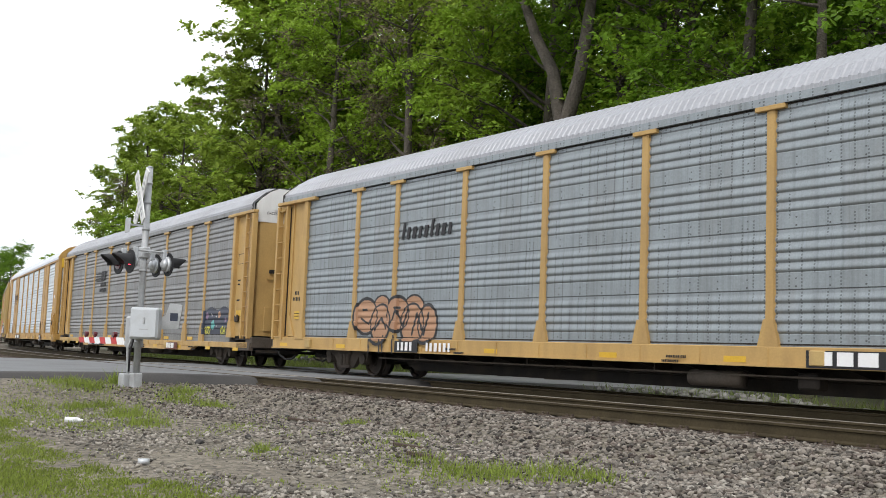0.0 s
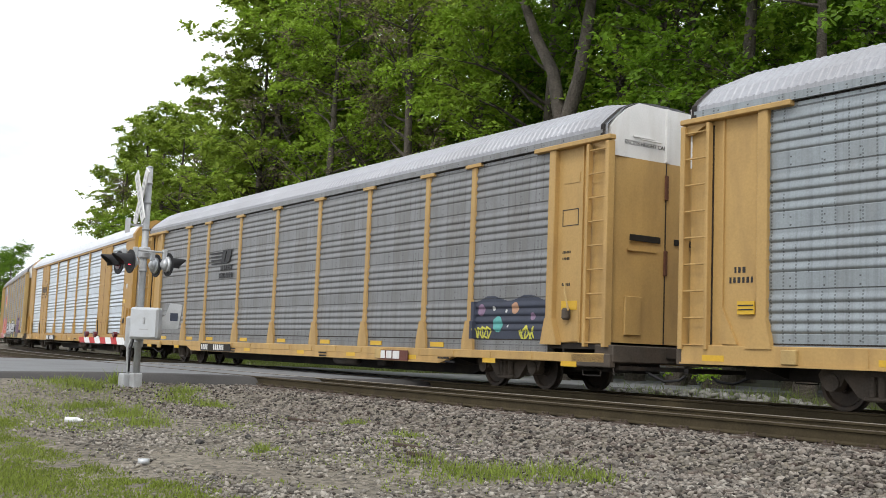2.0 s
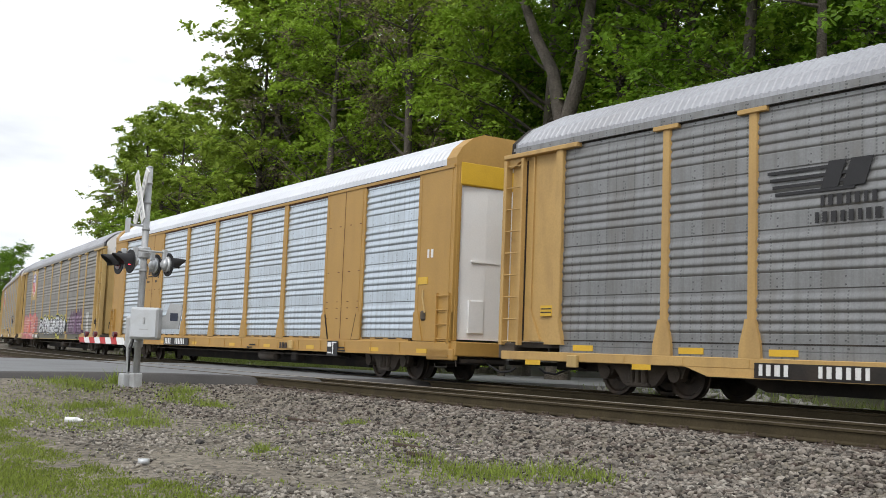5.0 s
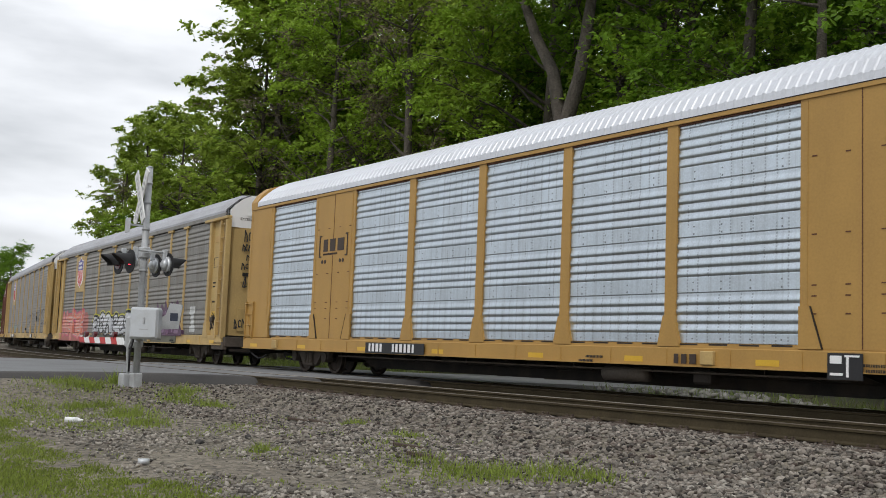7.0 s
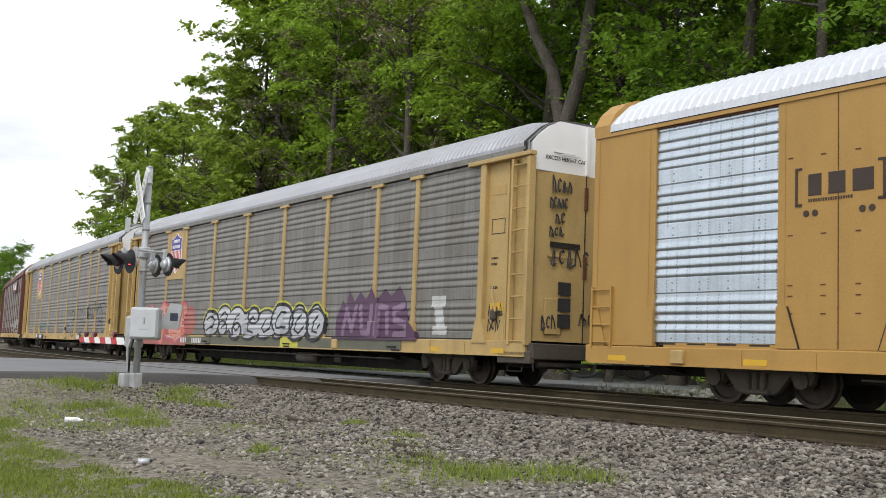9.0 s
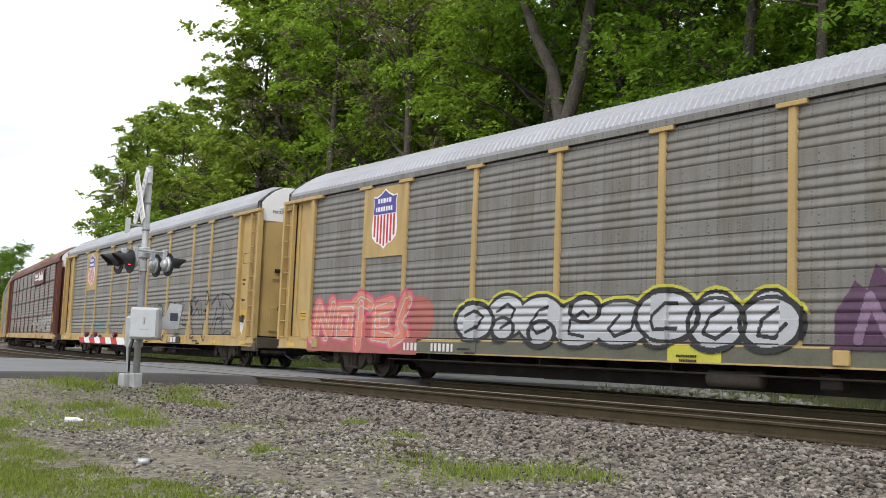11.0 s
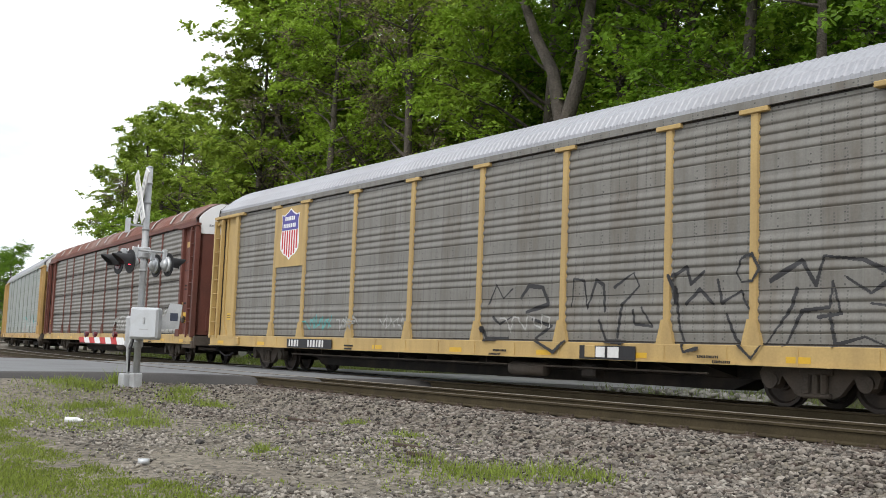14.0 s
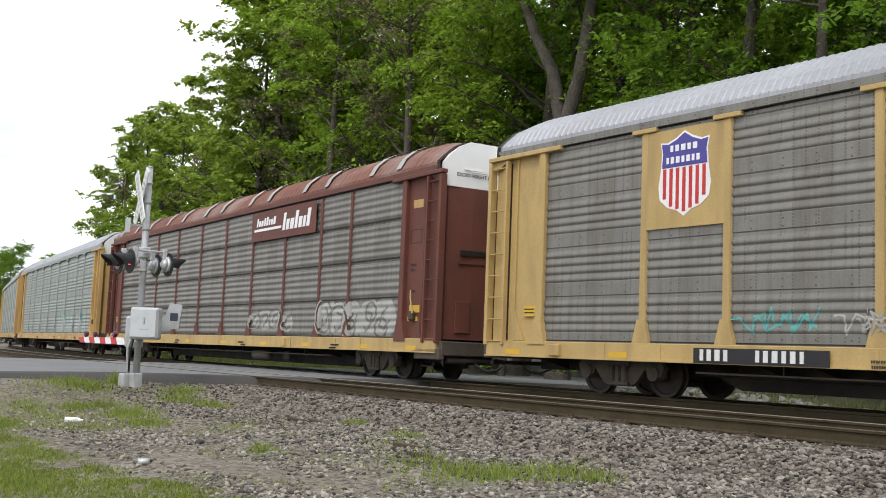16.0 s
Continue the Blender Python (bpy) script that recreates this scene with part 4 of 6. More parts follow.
# --- first car: bluish sheets, peach bubble graffiti ---
def car_blue():
    car = rack_car("yellow autorack car with bluish-grey sheets and peach graffiti", YELLOW, SHEET_BLUE, ROOF_GREY, WHITE, sill_z=0.65)
    sill_marks(car, 1)
    lettering("railway_name", car, -6.8, 3.44, 0.36, 9, BLACK, y=-HALF - 0.03, width=0.34, gap=0.34, slant=0.2, label="dark slanted lettering shapes", pattern=(1.15, 0.8, 0.8, 0.8, 0.8))
    plate("number_board", car, -6.75, -5.75, 0.612, 0.88, BLACK, y=-1.603)
    lettering("number_mark", car, -6.6, 0.655, 0.2, 4, WHITE_CLEAN, y=-1.62)
    lettering("number_mark", car, -5.4, 0.655, 0.2, 6, WHITE_CLEAN, y=-1.605)
    plate("owner_board", car, 5.0, 6.9, 0.612, 0.88, BLACK, y=-1.603)
    lettering("owner_mark", car, 5.25, 0.65, 0.21, 3, WHITE_CLEAN, y=-1.62, width=1.3, gap=0.4)
    lettering("stencil_line", car, -12.4, 2.2, 0.1, 3, BLACK, y=-HALF + 0.02)
    lettering("stencil_line", car, -12.5, 2.03, 0.1, 6, BLACK, y=-HALF + 0.02)
    shapes = [blob(-8.35, 1.55, 0.55, 0.45), blob(-7.6, 1.35, 0.5, 0.5), blob(-7.6, 1.75, 0.38, 0.3), blob(-6.85, 1.6, 0.5, 0.42), blob(-6.2, 1.35, 0.5, 0.5), blob(-6.15, 1.75, 0.4, 0.28), blob(-5.55, 1.35, 0.4, 0.45)]
    centres = [(-8.35, 1.55, 0.55, 0.45), (-7.6, 1.35, 0.5, 0.5), (-7.6, 1.75, 0.38, 0.3), (-6.85, 1.6, 0.5, 0.42), (-6.2, 1.35, 0.5, 0.5), (-6.15, 1.75, 0.4, 0.28), (-5.55, 1.35, 0.4, 0.45)]
    rims = [blob(a, b, c + 0.05, d + 0.05) for a, b, c, d in centres]
    lines = [stroke([(-8.6, 1.5), (-8.2, 1.35), (-8.0, 1.6)], 0.025), stroke([(-7.9, 1.2), (-7.6, 1.5), (-7.3, 1.2)], 0.035), stroke([(-7.1, 1.3), (-6.9, 1.7), (-6.6, 1.3), (-6.4, 1.7)], 0.035), stroke([(-6.2, 1.1), (-6.0, 1.6), (-5.7, 1.1), (-5.5, 1.6)], 0.035), stroke([(-8.5, 1.72), (-8.3, 1.72)], 0.03), stroke([(-6.95, 1.75), (-6.75, 1.75)], 0.03)]
    fill = any_of(*shapes)
    inner = [(blob(a, b, c + 0.02, d + 0.02), blob(a, b, c - 0.03, d - 0.03)) for a, b, c, d in (centres[0], centres[1], centres[3], centres[4], centres[6])]
    edge = lambda x, z: any(t(x, z) for t in lines) or any(o(x, z) and not n(x, z) for o, n in inner)
    rim = any_of(*rims)
    drips = any_of(*[stroke([(x, 1.05), (x + 0.03, 0.62)], 0.03) for x in (-8.0, -7.5, -7.35, -6.9)])
    paint_patch("graffiti_fill", car, -9.1, -5.0, 0.92, 2.2, lambda x, z: fill(x, z) and not edge(x, z), ORANGE, label="peach bubble graffiti fill")
    paint_patch("graffiti_outline", car, -9.1, -5.0, 0.62, 2.2, lambda x, z: (rim(x, z) and not fill(x, z)) or edge(x, z) or drips(x, z), SMOKE, 0.006, label="black graffiti outline")
    return car


def car_grey():
    car = rack_car("yellow autorack car with plain grey sheets, small dark graffiti", YELLOW, SHEET_GREY, ROOF_GREY, WHITE, sill_z=0.45)
    sill_marks(car, 2)
    for k in range(4):
        part("railway_stripe", prism(bmesh.new(), [(-6.75 + k * 0.05, 3.82 - k * 0.12), (-5.3 + k * 0.05, 3.82 - k * 0.12), (-5.32 + k * 0.05, 3.77 - k * 0.12), (-6.75 + k * 0.05, 3.77 - k * 0.12)], "y", -HALF - 0.045, -HALF - 0.03), BLACK, car, "thin black emblem stripe")
    lettering("railway_emblem", car, -5.75, 3.46, 0.42, 2, BLACK, y=-HALF - 0.042, width=0.9, gap=0.2, slant=0.35, label="black slanted emblem shape")
    lettering("railway_name", car, -5.75, 3.18, 0.17, 7, BLACK, y=-HALF - 0.04)
    lettering("railway_name", car, -5.85, 2.92, 0.17, 8, BLACK, y=-HALF - 0.04)
    plate("number_board", car, -6.9, -4.3, 0.612, 0.86, DARK, y=-1.603)
    lettering("number_mark", car, -6.8, 0.655, 0.18, 4, WHITE, y=-1.62)
    lettering("number_mark", car, -5.7, 0.655, 0.18, 6, WHITE, y=-1.62)
    plate("owner_board", car, 5.2, 6.6, 0.612, 0.86, BROWN, y=-1.603)
    lettering("owner_mark", car, 5.35, 0.65, 0.19, 3, WHITE, y=-1.62, width=1.3, gap=0.35)
    for k in range(8):
        a = (-11.6, -8.9, -7.0, -4.1, -1.3, 1.5, 4.3, 7.1, 9.2)[k]
        plate("rail_patch", car, a + 0.3, a + 0.85, 0.82, 0.93, YELLOW_SIGN, y=-HALF - 0.024, label="yellow patch on the lower rail")
    paint_patch("graffiti_fill", car, 9.05, 11.65, 1.02, 1.95, lambda x, z: z < 1.9 - 0.06 * math.sin(5 * x), NAVY, label="dark navy graffiti panel")
    for cx, cz, r, paint in ((10.0, 1.34, 0.17, TEAL), (9.4, 1.65, 0.13, LILAC), (10.6, 1.68, 0.12, ORANGE), (11.2, 1.5, 0.08, LILAC), (9.85, 1.68, 0.05, MIST), (10.3, 1.62, 0.035, MIST), (10.35, 1.3, 0.03, MIST)):
        paint_patch("graffiti_spot", car, cx - r, cx + r, cz - r, cz + r, blob(cx, cz, r, r), paint, 0.007, label="round sprayed spot", cell=0.012)
    for l in (scribble(9.15, 1.15, 0.6, 3), scribble(10.75, 1.12, 0.5, 4)):
        paint_patch("graffiti_tag", car, l[0][0] - 0.1, l[-1][0] + 0.1, 1.02, 1.5, lambda x, z: near_line(l, x, z) < 0.02, LIME, 0.009, label="yellowish graffiti tag", cell=0.014)
    return car


def car_bright():
    """Newer yellow car: bright ribbed sheets set in a yellow frame."""
    car = root("autorack_car", pose(0, TRACK_FAR, 0), "yellow autorack car with bright silver ribbed sheets", "freight car", "cars of the train")
    car["posts"], car["sill"] = [-99.0], 0.6
    sheets = [(-11.85, -9.2), (-6.98, -4.38), (-4.12, -1.55), (-1.29, 1.29), (1.55, 4.12), (4.38, 6.98), (9.2, 11.85)]
    for a, b in sheets:
        w = b - a
        for m in (pose((a + b) / 2, 0, 0), pose(-(a + b) / 2, 0, 0, 0, 0, 180)):
            piece("side_panel", (round(w, 2), 0), lambda: panel(w), SHEET_BRIGHT, car, m, "bright ribbed galvanised sheet")
    for a, b in sheets:
        piece("head_gap", (round(b - a, 2),), lambda: boxes((-(b - a) / 2, (b - a) / 2, -HALF - 0.045, -HALF, 4.905, 4.94)), RUST, car, pose((a + b) / 2, 0, 0), "rusty gap above the sheet")
        for k in range(4):
            piece("drain_slot", (), lambda: boxes((-0.2, 0.2, -HALF - 0.053, -HALF - 0.02, 0.975, 1.005)), DARK, car, pose(a + (b - a) * (k + 0.5) / 4, 0, 0))
    solid = [(-13.45, -11.85), (-9.2, -6.98), (6.98, 9.2), (11.85, 13.45)]
    slim = [(-4.38, -4.12), (-1.55, -1.29), (1.29, 1.55), (4.12, 4.38)]
    for a, b in solid + slim:
        def frame_mesh():
            w = b - a
            bm = boxes((-w / 2, w / 2, -HALF - 0.055, -HALF + 0.05, 0.94, 4.985), bevel=0.01)
            if w > 1:
                for s in (-1, 1):
                    box(bm, s * (w / 2 - 0.14) - 0.008, s * (w / 2 - 0.14) + 0.008, -HALF - 0.064, -HALF, 1.6, 4.95)
                    prism(bm, [(s * w / 2, 0.95), (s * (w / 2 - 0.42), 0.95), (s * (w / 2 - 0.2), 1.62), (s * w / 2, 1.62)], "y", -HALF - 0.085, -HALF)
            else:
                prism(bm, [(-0.26, 0.95), (0.26, 0.95), (0.13, 1.5), (-0.13, 1.5)], "y", -HALF - 0.085, -HALF)
            return bm
        for m in (pose((a + b) / 2, 0, 0), pose(-(a + b) / 2, 0, 0, 0, 0, 180)):
            piece("side_plate" if b - a > 1 else "side_post", (round(b - a, 2),), frame_mesh, YELLOW_DEEP, car, m)
    piece("roof", (0.2,), lambda: roof_mesh(13.3, 0.2), ROOF_BRIGHT, car, None, "bright ribbed sheet metal roof")
    for m in (None, FLIP):
        piece("side_sill", (0.6,), lambda: sill(13.45, 0.6), YELLOW_DEEP, car, m)
        piece("fascia", (), lambda: boxes((-13.4, 13.4, -1.552, -1.40, 4.94, 5.02)), YELLOW_DEEP, car, m)
        piece("bottom_rail", (3,), lambda: boxes((-11.6, 11.6, -HALF - 0.05, -1.3, 0.925, 1.01)), YELLOW_DEEP, car, m)
        # thin dark strip drawn as the shadow below the roof edge
        piece("eave_shade", (), lambda: boxes((-13.0, 13.0, -1.556, -1.45, 5.012, 5.03)), DARK, car, m, "dark strip painted as the eave's shadow under the roof edge")
        piece("roof_end", (), lambda: prism(bmesh.new(), [(-1.53, 4.98), (-1.54, 5.18), (-1.38, 5.44), (-1.09, 5.68), (-0.79, 5.79), (0.79, 5.79), (1.09, 5.68), (1.38, 5.44), (1.54, 5.18), (1.53, 4.98)], "x", 13.05, 13.46), YELLOW_DEEP, car, m, "yellow roof end band")
        piece("end_door", (), end_door, WHITE_CLEAN, car, m, "white end door")
        piece("door_edge", (), lambda: boxes((13.3, 13.46, -1.47, -1.34, 0.95, 5.1), bevel=0.03), YELLOW_DEEP, car, m)
        piece("end_header", (), lambda: boxes((13.3, 13.47, -1.42, 1.42, 4.55, 5.1), bevel=0.03), YELLOW_SIGN, car, m, "bright yellow end header")
        piece("end_sill", (), end_sill, YELLOW_DEEP, car, m)
        piece("coupler", (), coupler, DARK, car, m)
        piece("hose", (), hose, BLACK, car, m, "", True)
        piece("uncoupling_lever", (), lever, DARK, car, m)
        lad = piece("ladder", (9,), lambda: boxes((12.86, 12.9, -HALF - 0.12, -HALF - 0.05, 0.9, 2.05), (13.36, 13.4, -HALF - 0.12, -HALF - 0.05, 0.9, 2.05)), YELLOW_DEEP, car, m)
        for r in range(4):
            piece("rung", (9,), lambda: rod(bmesh.new(), (12.86, -HALF - 0.10, 0), (13.42, -HALF - 0.10, 0), 0.016, seg=6), YELLOW_DEEP, lad, pose(0, 0, 1.0 + 0.33 * r))
    lad = piece("ladder", (10,), lambda: boxes((-12.9, -12.86, -HALF - 0.12, -HALF - 0.05, 0.9, 2.05), (-13.4, -13.36, -HALF - 0.12, -HALF - 0.05, 0.9, 2.05)), YELLOW_DEEP, car)
    for r in range(4):
        piece("rung", (10,), lambda: rod(bmesh.new(), (-12.86, -HALF - 0.10, 0), (-13.42, -HALF - 0.10, 0), 0.016, seg=6), YELLOW_DEEP, lad, pose(0, 0, 1.0 + 0.33 * r))
    piece("underframe", (), underframe, DARK, car)
    truck(car, 9.9)
    truck(car, -9.9)
    sill_marks(car, 3, boards=False)
    y = -HALF - 0.058
    plate("emblem_bracket", car, -8.86, -8.82, 3.2, 3.82, EMBLEM, y=y)
    plate("emblem_bracket", car, -8.86, -8.74, 3.78, 3.82, EMBLEM, y=y)
    plate("emblem_bracket", car, -8.86, -8.74, 3.2, 3.24, EMBLEM, y=y)
    plate("emblem_bracket", car, -7.34, -7.30, 3.2, 3.82, EMBLEM, y=y)
    plate("emblem_bracket", car, -7.42, -7.30, 3.78, 3.82, EMBLEM, y=y)
    plate("emblem_bracket", car, -7.42, -7.30, 3.2, 3.24, EMBLEM, y=y)
    lettering("railway_emblem", car, -8.62, 3.36, 0.34, 3, EMBLEM, y=y, width=0.85, gap=0.38, label="heavy black emblem shapes")
    for x in (-8.66, -8.5, -7.68, -7.52):
        part("emblem_dot", rod(bmesh.new(), (x, y, 3.08), (x, y - 0.01, 3.08), 0.055), EMBLEM, car)
    lettering("stencil_line", car, -8.62, 3.26, 0.05, 18, EMBLEM, y=y)
    for x in (-8.95, -8.35, -7.75, -7.2):
        for z in (1.5, 1.78, 1.95, 2.75, 4.0):
            piece("rivet_mark", (), lambda: boxes((-0.045, 0.045, -0.006, 0.004, -0.01, 0.01)), RUST, car, pose(x, y, z))
            piece("rivet_mark", (), lambda: boxes((-0.045, 0.045, -0.006, 0.004, -0.01, 0.01)), RUST, car, pose(x + 16.2, y, z))
    for x in (-8.09, 8.09):
        plate("plate_seam", car, x - 0.008, x + 0.008, 0.96, 4.95, RUST, y=y, label="thin seam between the plates", thick=0.004)
    for x in (-6.98, -9.2, 6.98, 9.2):
        side = 1 if x in (-9.2, 6.98) else -1
        part("gusset_line", prism(bmesh.new(), [(x + side * 0.42, 0.95), (x + side * 0.435, 0.95), (x + side * 0.215, 1.62), (x + side * 0.2, 1.62)], "y", -HALF - 0.09, -HALF - 0.05), DARK, car, "dark edge of the corner gusset")
    plate("number_board", car, -6.0, -3.35, 0.612, 0.88, BLACK, y=-1.603)
    lettering("number_mark", car, -5.82, 0.655, 0.2, 4, WHITE_CLEAN, y=-1.62)
    lettering("number_mark", car, -4.72, 0.655, 0.2, 6, WHITE_CLEAN, y=-1.62)
    lettering("owner_mark", car, 4.45, 0.65, 0.17, 3, EMBLEM, y=-1.603, width=0.7)
    plate("tally_board", car, 7.55, 8.15, 0.5, 0.9, BLACK, y=-1.603, label="black stencil board with white lines")
    for x0, x1, z0, z1 in ((7.6, 7.8, 0.74, 0.86), (7.85, 8.1, 0.84, 0.87), (7.88, 7.92, 0.54, 0.84), (7.6, 7.82, 0.56, 0.6)):
        part("tally_line", boxes((x0, x1, -1.625, -1.612, z0, z1)), WHITE_CLEAN, car)
    lettering("stencil_mark", car, 12.35, 2.9, 0.2, 2, WHITE, y=y)
    plate("notice", car, 11.98, 12.4, 2.28, 2.45, YELLOW_SIGN, y=y)
    return car


def shield(car, x, z, s=0.89):
    """The painted railway shield: a plain shape in its colours."""
    plate("emblem_panel", car, x - 0.98, x + 0.98, 3.06, 4.86, YELLOW_PALE, y=-HALF - 0.036, label="yellow emblem panel")
    def outline(k):
        pts = [(-0.60, 0.62), (-0.42, 0.60), (-0.2, 0.68), (0.0, 0.80), (0.2, 0.68), (0.42, 0.60), (0.60, 0.62), (0.56, 0.42), (0.58, 0.1), (0.64, -0.25), (0.60, -0.5), (0.40, -0.66), (0.18, -0.72), (0.0, -0.84), (-0.18, -0.72), (-0.40, -0.66), (-0.60, -0.5), (-0.64, -0.25), (-0.58, 0.1), (-0.56, 0.42)]
        return [(x + a * k * s, z + b * k * s) for a, b in pts]
    y = -HALF - 0.05
    part("emblem_rim", prism(bmesh.new(), outline(1.06), "y", y - 0.006, y), WHITE_CLEAN, car, "white shield with red stripes")
    part("emblem_field", prism(bmesh.new(), [(x - 0.585 * s, z + 0.12 * s)] + [(x + a * s, z + b * s) for a, b in ((-0.56, 0.42), (-0.60, 0.62), (-0.42, 0.60), (-0.2, 0.68), (0.0, 0.80), (0.2, 0.68), (0.42, 0.60), (0.60, 0.62), (0.56, 0.42))] + [(x + 0.585 * s, z + 0.12 * s)], "y", y - 0.012, y - 0.004), BLUE_PAINT, car, "dark blue shield field")
    for k in range(7):
        cx = (-0.51 + 0.17 * k)
        lo = -0.80 + 0.36 * abs(cx) + (0.1 if abs(cx) > 0.45 else 0)
        part("emblem_stripe", prism(bmesh.new(), [(x + (cx - 0.042) * s, z + lo * s), (x + (cx + 0.042) * s, z + lo * s), (x + (cx + 0.042) * s, z + 0.10 * s), (x + (cx - 0.042) * s, z + 0.10 * s)], "y", y - 0.012, y - 0.004), RED_PAINT, car)
    lettering("emblem_bars", car, x - 0.36 * s, z + 0.44 * s, 0.13 * s, 5, WHITE_CLEAN, y=y - 0.012, width=0.7, gap=0.45)
    lettering("emblem_bars", car, x - 0.46 * s, z + 0.2 * s, 0.13 * s, 7, WHITE_CLEAN, y=y - 0.012, width=0.6, gap=0.42)


def letters_note():
    """Blocky coral letters, as thick strokes."""
    x0 = -11.4
    return [[(x0, 1.0), (x0 + 0.15, 1.85), (x0 + 0.85, 1.05), (x0 + 1.0, 1.9)],
            [(x0 + 1.4, 1.15), (x0 + 1.45, 1.75), (x0 + 2.1, 1.75), (x0 + 2.05, 1.1), (x0 + 1.4, 1.15)],
            [(x0 + 2.35, 1.85), (x0 + 2.75, 2.0), (x0 + 3.2, 1.85)], [(x0 + 2.75, 1.9), (x0 + 2.8, 0.8)],
            [(x0 + 4.35, 1.85), (x0 + 3.6, 1.75), (x0 + 3.6, 1.1), (x0 + 4.3, 1.05)], [(x0 + 3.6, 1.42), (x0 + 4.1, 1.45)],
            [(x0 + 4.6, 0.95), (x0 + 5.1, 1.1), (x0 + 4.9, 1.5), (x0 + 5.2, 1.95)]]


def car_painted():
    car = rack_car("yellow autorack car with dirty sheets and large coral and silver graffiti", YELLOW_PALE, SHEET_DIRTY, ROOF_GREY, WHITE_CLEAN, sill_paint=YELLOW_PALE, sill_z=0.66, wide=0.14)
    sill_marks(car, 4)
    shield(car, -8.0, 4.05)
    ls = [[(-11.4 + (a + 11.4) * 0.88, b) for a, b in l] for l in letters_note()]
    fill = lambda x, z: any(near_line(l, x, z) < 0.21 for l in ls)
    rim = lambda x, z: any(near_line(l, x, z) < 0.27 for l in ls)
    paint_patch("graffiti_mist", car, -11.65, -5.2, 0.61, 2.2, lambda x, z: not rim(x, z) and (z < 1.2 and x < -6.2 or near_line([(-11.2, 1.4), (-6.2, 1.5)], x, z) < 0.52), CORAL_DARK, 0.003, label="coral graffiti background")
    paint_patch("graffiti_fill", car, -11.8, -5.2, 0.61, 2.3, fill, CORAL, 0.005, label="coral block graffiti letters")
    paint_patch("graffiti_outline", car, -11.9, -5.2, 0.61, 2.4, lambda x, z: rim(x, z) and not fill(x, z), PINK, 0.007, label="pink graffiti outline")
    paint_patch("graffiti_shine", car, -11.9, -5.2, 0.8, 2.4, lambda x, z: any(0.10 < near_line(l, x - 0.05, z + 0.05) < 0.13 for l in ls), MIST, 0.009)
    # silver piece with a lime rim
    inside, dividing = bubble_row(-4.7, 4.4, 8, 71, 1.42, 0.5)
    paint_patch("graffiti_fill", car, -5.4, 5.1, 0.69, 2.4, lambda x, z: inside(x, z, 0) and not dividing(x, z, 0.035), CHROME, 0.004, label="silver bubble graffiti fill")
    paint_patch("graffiti_outline", car, -5.4, 5.1, 0.69, 2.4, lambda x, z: inside(x, z, 0.07) and (not inside(x, z, 0) or dividing(x, z, 0.035)), SMOKE, 0.006, label="black graffiti outline")
    paint_patch("graffiti_rim", car, -5.4, 5.1, 1.5, 2.5, lambda x, z: inside(x, z, 0.13) and not inside(x, z, 0.07), LIME, 0.005, label="lime green graffiti rim")
    plate("sill_overspray", car, -4.3, 8.6, 0.60, 0.9, OLIVE, y=-1.575, label="dull grey-green overspray on the sill", thick=0.004)
    plate("sill_splash", car, 1.7, 2.9, 0.60, 0.9, LIME, y=-1.582, thick=0.004)
    # purple piece nearer the front end
    top = [(5.0, 1.5), (5.35, 2.0), (5.55, 1.85), (5.7, 2.25), (6.0, 1.95), (6.3, 2.2), (6.6, 2.0), (6.95, 2.3), (7.2, 2.0), (7.6, 2.25), (7.9, 2.05), (8.3, 2.3), (8.6, 1.95), (8.75, 1.5), (9.25, 1.1), (9.3, 0.9)]

    def under(x, z):
        for (ax, az), (bx, bz) in zip(top, top[1:]):
            if ax <= x < bx:
                return z < az + (bz - az) * (x - ax) / (bx - ax)
        return False
    signs = [[(5.4, 1.1), (5.6, 1.75), (5.9, 1.2), (6.1, 1.8)], [(6.35, 1.8), (6.45, 1.15), (6.95, 1.15), (7.0, 1.8)], [(7.25, 1.1), (7.3, 1.8), (7.7, 1.75), (7.75, 1.15)], [(8.5, 1.8), (8.05, 1.7), (8.1, 1.45), (8.6, 1.35), (8.7, 1.1), (8.1, 1.08)]]
    for l in signs:
        xs = [p[0] for p in l]
        paint_patch("graffiti_letter", car, min(xs) - 0.15, max(xs) + 0.15, 1.02, 1.95, lambda x, z: near_line(l, x, z) < 0.085, LILAC, 0.008, label="lilac angular graffiti letter")
    paint_patch("graffiti_fill", car, 5.0, 9.3, 0.95, 2.35, under, PURPLE, 0.004, label="dark purple spiky graffiti ground")
    paint_patch("graffiti_patch", car, 9.5, 10.6, 1.1, 2.0, lambda x, z: abs(x - 10.1 - 0.05 * math.sin(6 * z)) < 0.3 - 0.12 * (z < 1.75) * (z > 1.3), MIST, 0.004, label="pale graffiti patch")
    plate("owner_board", car, -7.1, -3.9, 0.612, 0.87, OLIVE, y=-1.590)
    lettering("number_mark", car, -6.75, 0.655, 0.18, 4, WHITE, y=-1.605)
    lettering("number_mark", car, -5.6, 0.655, 0.18, 6, WHITE, y=-1.605)
